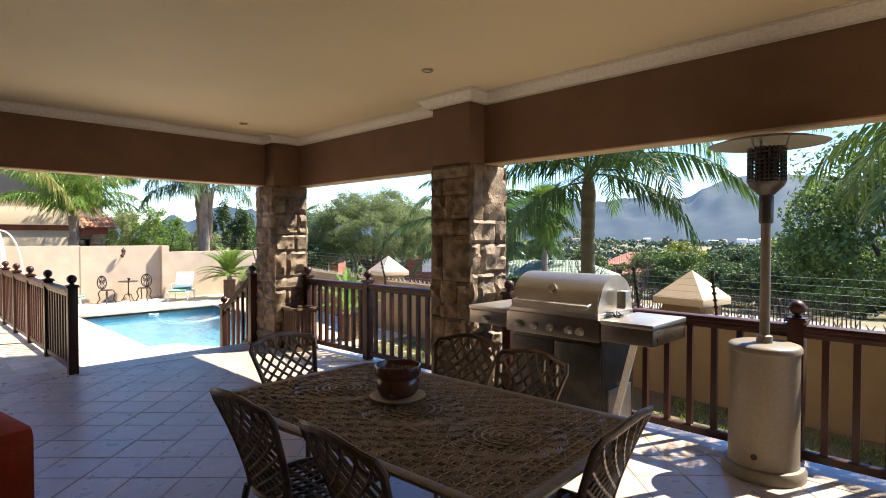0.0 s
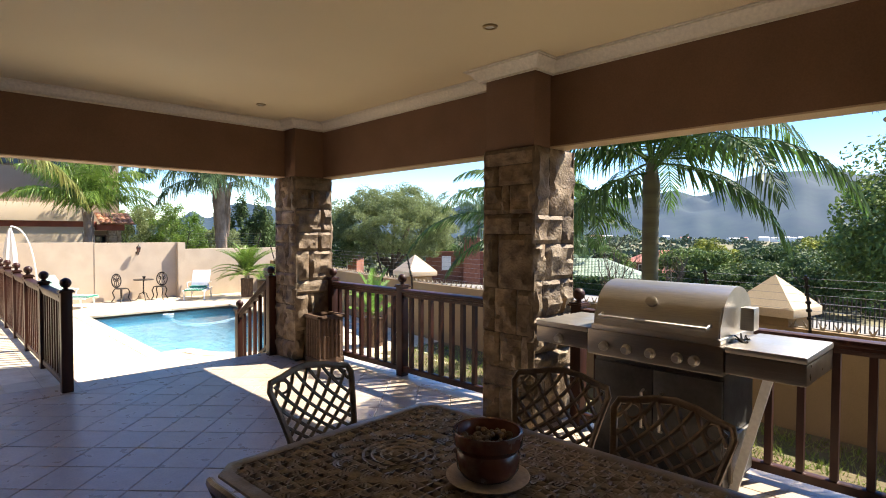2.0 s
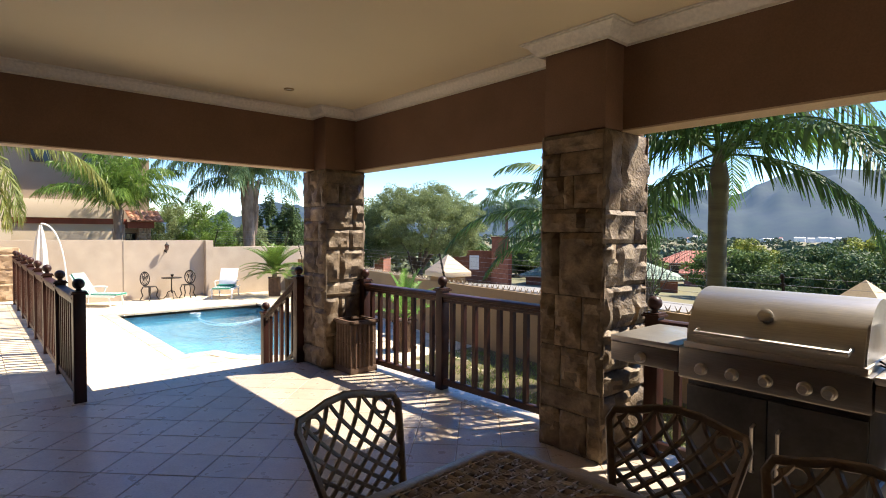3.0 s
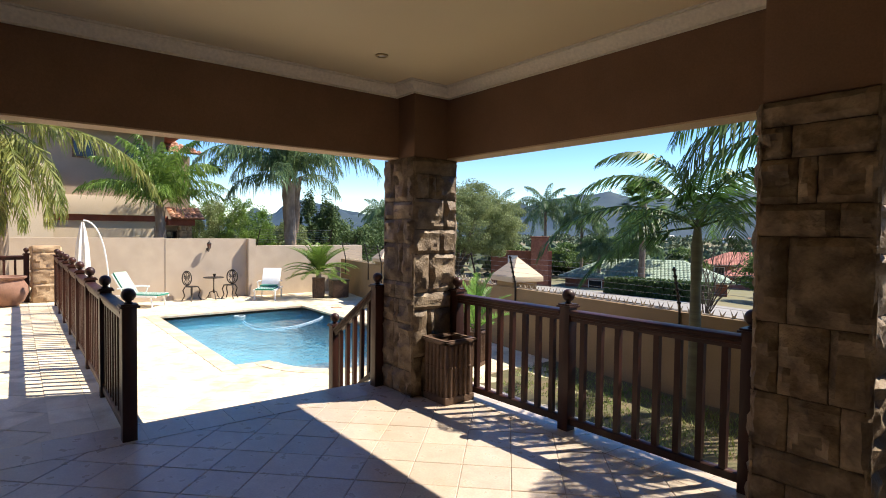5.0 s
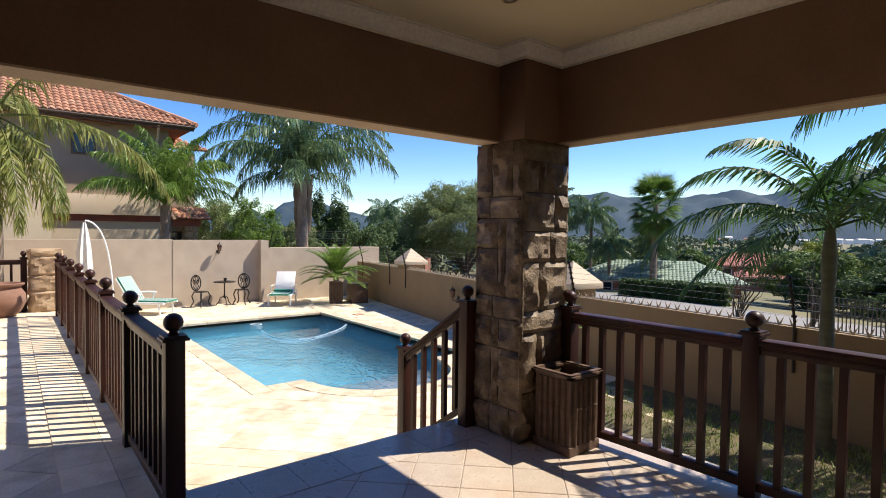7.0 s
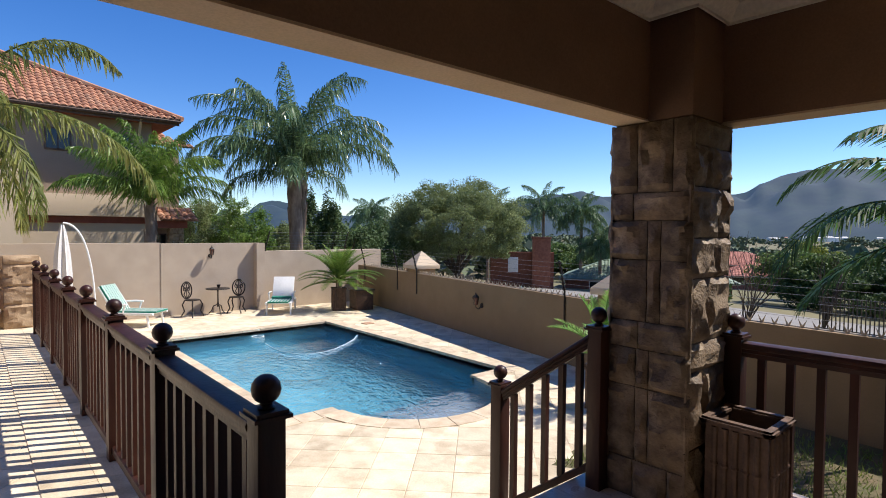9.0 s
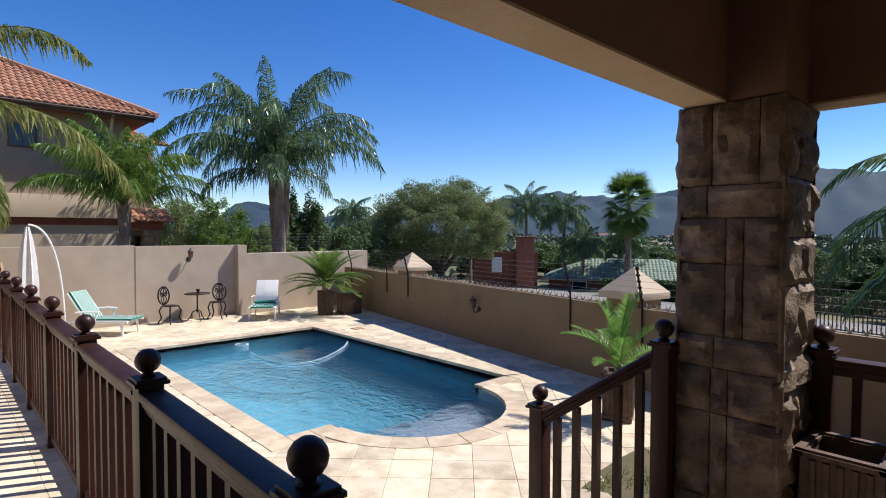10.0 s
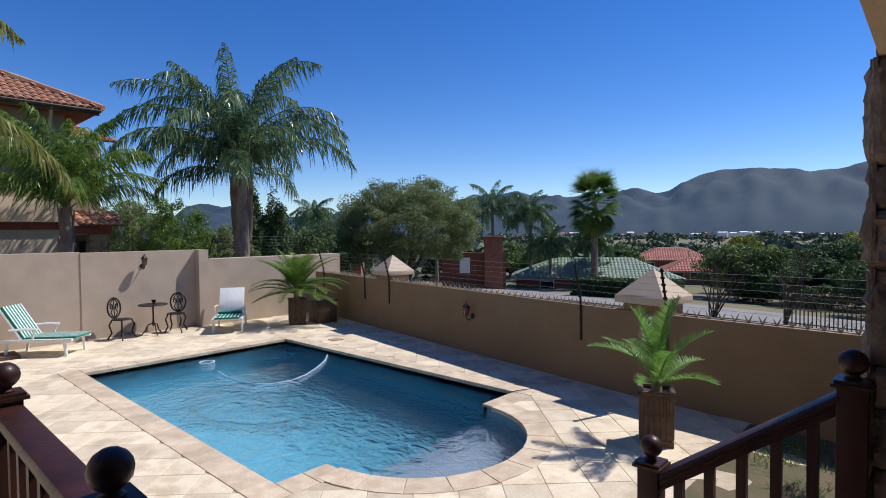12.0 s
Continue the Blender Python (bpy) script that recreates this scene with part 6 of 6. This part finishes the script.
hip_house("gable_house", (-27.5, 63.0, fall(-27.5, 63) - 0.3), 25, 5, 5, M["roof_red"], None, "distant outbuilding with a red tiled roof", 1.8, 26, M["roof_red"])
chy = thing("brick_house_chimney", "broad face-brick chimney and gable wall behind the olive tree", "chimney", at=(-33.2, 35.0, fall(-32.5, 35)), turn=42)
part("gable_wall", bbox(-4.0, 1.0, -0.2, 0.2, -0.5, 2.9), M["brick"], chy)
part("chimney_shaft", bbox(-0.7, 0.7, -0.75, -0.1, -0.5, 4.0, 0.02), M["brick"], chy)
part("cap", bbox(-0.78, 0.78, -0.83, -0.02, 4.0, 4.12, 0.02), M["brick"], chy)
part("window", bbox(-2.6, -1.8, -0.26, -0.201, 1.3, 2.5, 0.01), M["white_plastic"], chy, "white window frame")

# street and palisade fence
bm = bmesh.new()
g = []
for i in range(41):
    x = -46 + 60 * i / 40
    yc = 29.5 - 0.12 * (x + 15)
    g.append([bm.verts.new((x, yc + o, fall(x, yc + o) + 0.06)) for o in (-3.2, -1.6, 0, 1.6, 3.2)])
for a, b in zip(g, g[1:]):
    for j in range(4):
        bm.faces.new((a[j], b[j], b[j + 1], a[j + 1]))
structure("road", bm, M["road"], "pale grey street below the garden", "road")
pf = thing("palisade_fence", "dark steel palisade fence beside the street", "fence", at=(-7.5, 24.0, fall(-7.5, 24)), turn=-8)
_pl = mesh_of(bbox(-0.02, 0.02, -0.008, 0.008, -0.2, 1.45), "pale", M["steel_dark"])
for k in range(70):
    share("pale", _pl, pf, pose(-4.2 + 0.13 * k, 0, 0.0))
for z in (0.25, 1.2):
    part("rail", bbox(-4.25, 4.9, -0.02, 0.02, z - 0.02, z + 0.02), M["steel_dark"], pf)

# far white buildings in the valley
_r = random.Random(12)
for k in range(26):
    h = math.radians(_r.uniform(2, 33))
    d = _r.uniform(900, 1700)
    x, y = -8 - d * math.sin(h), 4 + d * math.cos(h)
    fb = thing("far_building", "tiny pale building far down the valley", "building", "far buildings", at=(x, y, fall(x, y) + _r.uniform(4, 10)), turn=_r.uniform(0, 90))
    w = _r.uniform(6, 26)
    part("wall", bbox(-w / 2, w / 2, -5, 5, -6, 1.6), M["white_plastic"], fb)
    bm = bmesh.new()
    v = [bm.verts.new(p) for p in ((-w / 2 - 0.5, -5.5, 1.6), (w / 2 + 0.5, -5.5, 1.6), (w / 2 + 0.5, 5.5, 1.6), (-w / 2 - 0.5, 5.5, 1.6), (-w / 2, 0, 3.2), (w / 2, 0, 3.2))]
    for f in ((0, 1, 5, 4), (2, 3, 4, 5), (1, 2, 5), (3, 0, 4)):
        bm.faces.new([v[i] for i in f])
    part("roof", bm, M["white_fabric"] if k % 3 else M["roof_red"], fb)

# ---- spikes and electric fence on the boundary wall ----
V, F = [], []
_r = random.Random(6)
x = -20.6
while x < 7:
    y = bound(x) + 0.08
    for s in (-1, 1):
        b = len(V)
        hh, tp = _r.uniform(0.09, 0.12), s * 0.05
        V += [(x - 0.016, y - 0.006, WTOP), (x + 0.016, y - 0.006, WTOP), (x + 0.016, y + 0.006, WTOP), (x - 0.016, y + 0.006, WTOP), (x + tp, y, WTOP + hh)]
        F += [(b, b + 1, b + 4), (b + 1, b + 2, b + 4), (b + 2, b + 3, b + 4), (b + 3, b, b + 4)]
    x += 0.15
sp = raw("wall_spikes", V, F, M["spike"], bwall)
sp["kind"] = "stuff"
bm = bmesh.new()
for a, b in ((-20.6, -10.5), (-10.5, 7.0)):
    pa, pb = Vector((a, bound(a) + 0.08, WTOP + 0.006)), Vector((b, bound(b) + 0.08, WTOP + 0.006))
    tube(bm, [pa, pb], 0.014, 4, True, 0.5)
part("spike_strip", bm, M["spike"], bwall)
POLES = [-20.3, -17.95, -16.8, -11.35, -10.0, -6.6, -3.5, -2.4, 1.0, 4.2]
ef = thing("electric_fence", "wires of an electric fence on leaning black brackets", "electric fence")
for x in POLES:
    y = bound(x)
    bm = bmesh.new()
    tube(bm, [(x, y - 0.015, 0.02), (x, y - 0.02, WTOP + 0.08), (x - 0.02, y - 0.16, WTOP + 0.62)], 0.017, 6)
    for k in range(6):
        u = (k + 0.6) / 6
        lathe(bm, [(0.028, -0.015), (0.03, 0), (0.028, 0.015)], 8, (x - 0.02 * u, y - 0.02 - 0.14 * u, WTOP + 0.08 + 0.54 * u))
    part("bracket", bm, M["iron"], ef)
for k in range(6):
    bm = bmesh.new()
    u = (k + 0.6) / 6
    tube(bm, [(x - 0.02 * u, bound(x) - 0.02 - 0.14 * u, WTOP + 0.08 + 0.54 * u) for x in POLES], 0.0022, 3)
    part("wire", bm, M["wire"], ef)

for y in (7.25, 9.9):
    bm = bmesh.new()
    tube(bm, [(-21.15, y, 1.0), (-21.15, y, 1.12), (-20.98, y + 0.06, 1.62)], 0.016, 6)
    part("bracket", bm, M["iron"], ef)
for k in range(6):
    u = (k + 0.6) / 6
    bm = bmesh.new()
    tube(bm, [(-21.15 + 0.17 * u, y + 0.06 * u, 1.12 + 0.5 * u) for y in (7.25, 9.9)], 0.004, 4)
    part("wire", bm, M["wire"], ef)


# ---- pieces of floors and pavements ----
def tile_mesh(name, s, h, material):
    bm = bmesh.new()
    a, c = s / 2, s / 2 - 0.004
    lo = [bm.verts.new(p) for p in ((-a, -a, -h), (a, -a, -h), (a, a, -h), (-a, a, -h))]
    mi = [bm.verts.new((v.co.x, v.co.y, -0.003)) for v in lo]
    up = [bm.verts.new(p) for p in ((-c, -c, 0), (c, -c, 0), (c, c, 0), (-c, c, 0))]
    for r0, r1 in ((lo, mi), (mi, up)):
        for k in range(4):
            bm.faces.new((r0[k], r0[(k + 1) % 4], r1[(k + 1) % 4], r1[k]))
    bm.faces.new(up)
    return mesh_of(bm, name, material)


def pave(name, parent, material, step, gap, z, inside, near, lim=300, h=0.012):
    """Square pieces on a diagonal grid: singly where near, the rest joined."""
    me = tile_mesh(name, step - gap, h, material)
    spots = []
    for i in range(-90, 90):
        for j in range(-90, 90):
            x, y = -8 + (i - j) * step * 0.70711, 3 + (i + j) * step * 0.70711
            if inside(x, y):
                spots.append((near(x, y), x, y))
    spots.sort()
    rnd = random.Random(5)
    src_v, src_f = [v.co.copy() for v in me.vertices], [tuple(p.vertices) for p in me.polygons]
    V, F = [], []
    for k, (_, x, y) in enumerate(spots):
        m = pose(x, y, z + rnd.uniform(-0.0012, 0.0012), rnd.uniform(-0.12, 0.12), rnd.uniform(-0.12, 0.12), 45 + rnd.uniform(-0.2, 0.2))
        if k < lim:
            share(name, me, parent, m)
        else:
            b = len(V)
            V += [m @ v for v in src_v]
            F += [tuple(b + i for i in f) for f in src_f]
    if V:
        ob = raw(name + "_rest", V, F, material, parent)
        ob["kind"] = "stuff"


obs = bpy.data.objects
pave("floor_tile", obs["floor"], M["tile"], 0.335, 0.005, 0.0, lambda x, y: -7.62 < x < 1.5 and -1.2 < y < 4.44, lambda x, y: math.hypot(x + 4.5, y - 2.2))
pave("paving_stone", obs["walkway"], M["pave"], 0.40, 0.006, -0.004, lambda x, y: -18.5 < x < -7.52 and -1.8 < y < 1.34, lambda x, y: math.hypot(x + 8, y - 1.5), 150)
pave("paving_stone", deck, M["pave"], 0.40, 0.006, DECK, lambda x, y: -20.95 < x < -8.05 and 1.8 < y < bound(x) + 0.26 and not in_pool(x, y, 0.2) and not (x > -8.9 and y > 4.6) and not (x > -9.6 and y > 8.2),
     lambda x, y: math.hypot(x + 10.2, y - 4.6))

# border rows along the edges
def border(parent, material, x0, x1, y0, y1, size, z=0.003):
    along_x = x1 - x0 > y1 - y0
    n = round((x1 - x0 if along_x else y1 - y0) / size)
    for k in range(n):
        a, b = k / n, (k + 1) / n
        if along_x:
            q = (x0 + (x1 - x0) * a + 0.002, x0 + (x1 - x0) * b - 0.002, y0, y1)
        else:
            q = (x0, x1, y0 + (y1 - y0) * a + 0.002, y0 + (y1 - y0) * b - 0.002)
        bm = bmesh.new()
        box(bm, *q, -0.02, z)
        part("edge_tile", bm, material, parent, "", None)


border(obs["floor"], M["tile"], -7.80, -7.38, -1.0, 4.197, 0.335)
border(obs["floor"], M["tile"], -7.80, 1.5, 4.20, 4.66, 0.335)
border(obs["walkway"], M["pave"], -18.2, -7.803, 1.323, 1.63, 0.40)
border(obs["walkway"], M["pave"], -18.2, -7.803, 1.02, 1.32, 0.40)

# coping stones round the pool
def coping_piece(pts, dz=0.0):
    bm = bmesh.new()
    up = [bm.verts.new((x, y, DECK + 0.007 - dz)) for x, y in pts]
    lo = [bm.verts.new((x, y, DECK - 0.045)) for x, y in pts]
    n = len(pts)
    bm.faces.new(up), bm.faces.new(lo[::-1])
    for k in range(n):
        bm.faces.new((lo[k], lo[(k + 1) % n], up[(k + 1) % n], up[k]))
    bmesh.ops.bevel(bm, geom=[ed for ed in bm.edges if all(v.co.z > DECK for v in ed.verts)], offset=0.004, segments=1, affect="EDGES")
    part("coping_stone", bm, M["coping"], deck, "", None)


def coping_run(a, b, out, size=0.42, dz=0.0):
    a, b, out = Vector(a), Vector(b), Vector(out)
    n = max(1, round((b - a).length / size))
    d = (b - a) / n
    u = d.normalized() * 0.003
    for k in range(n):
        p, q = a + d * k + u, a + d * (k + 1) - u
        coping_piece([p - out * 0.03, q - out * 0.03, q + out * 0.27, p + out * 0.27], dz)


coping_run((PX0 - 0.27, PY0), (PX1 + 0.27, PY0), (0, -1))
coping_run((PX0 - 0.27, PY1), (PX1 + 0.27, PY1), (0, 1))
coping_run((PX0, PY0 + 0.033), (PX0, PY1 - 0.033), (-1, 0))
coping_run((PX1, PY0 + 0.033), (PX1, BC[1] - BR - 0.0), (1, 0), 0.3, 0.003)
coping_run((PX1, BC[1] + BR + 0.0), (PX1, PY1 - 0.033), (1, 0), 0.36, 0.003)
NA = 10
for k in range(NA):
    a0, a1 = radians(-86 + 172 * k / NA + 0.15), radians(-86 + 172 * (k + 1) / NA - 0.15)
    am = (a0 + a1) / 2
    coping_piece([(BC[0] + r * math.cos(a), BC[1] + r * math.sin(a)) for r, a in ((BR - 0.03, a0), (BR - 0.03, am), (BR - 0.03, a1), (BR + 0.27, a1), (BR + 0.27, am), (BR + 0.27, a0))][::-1])
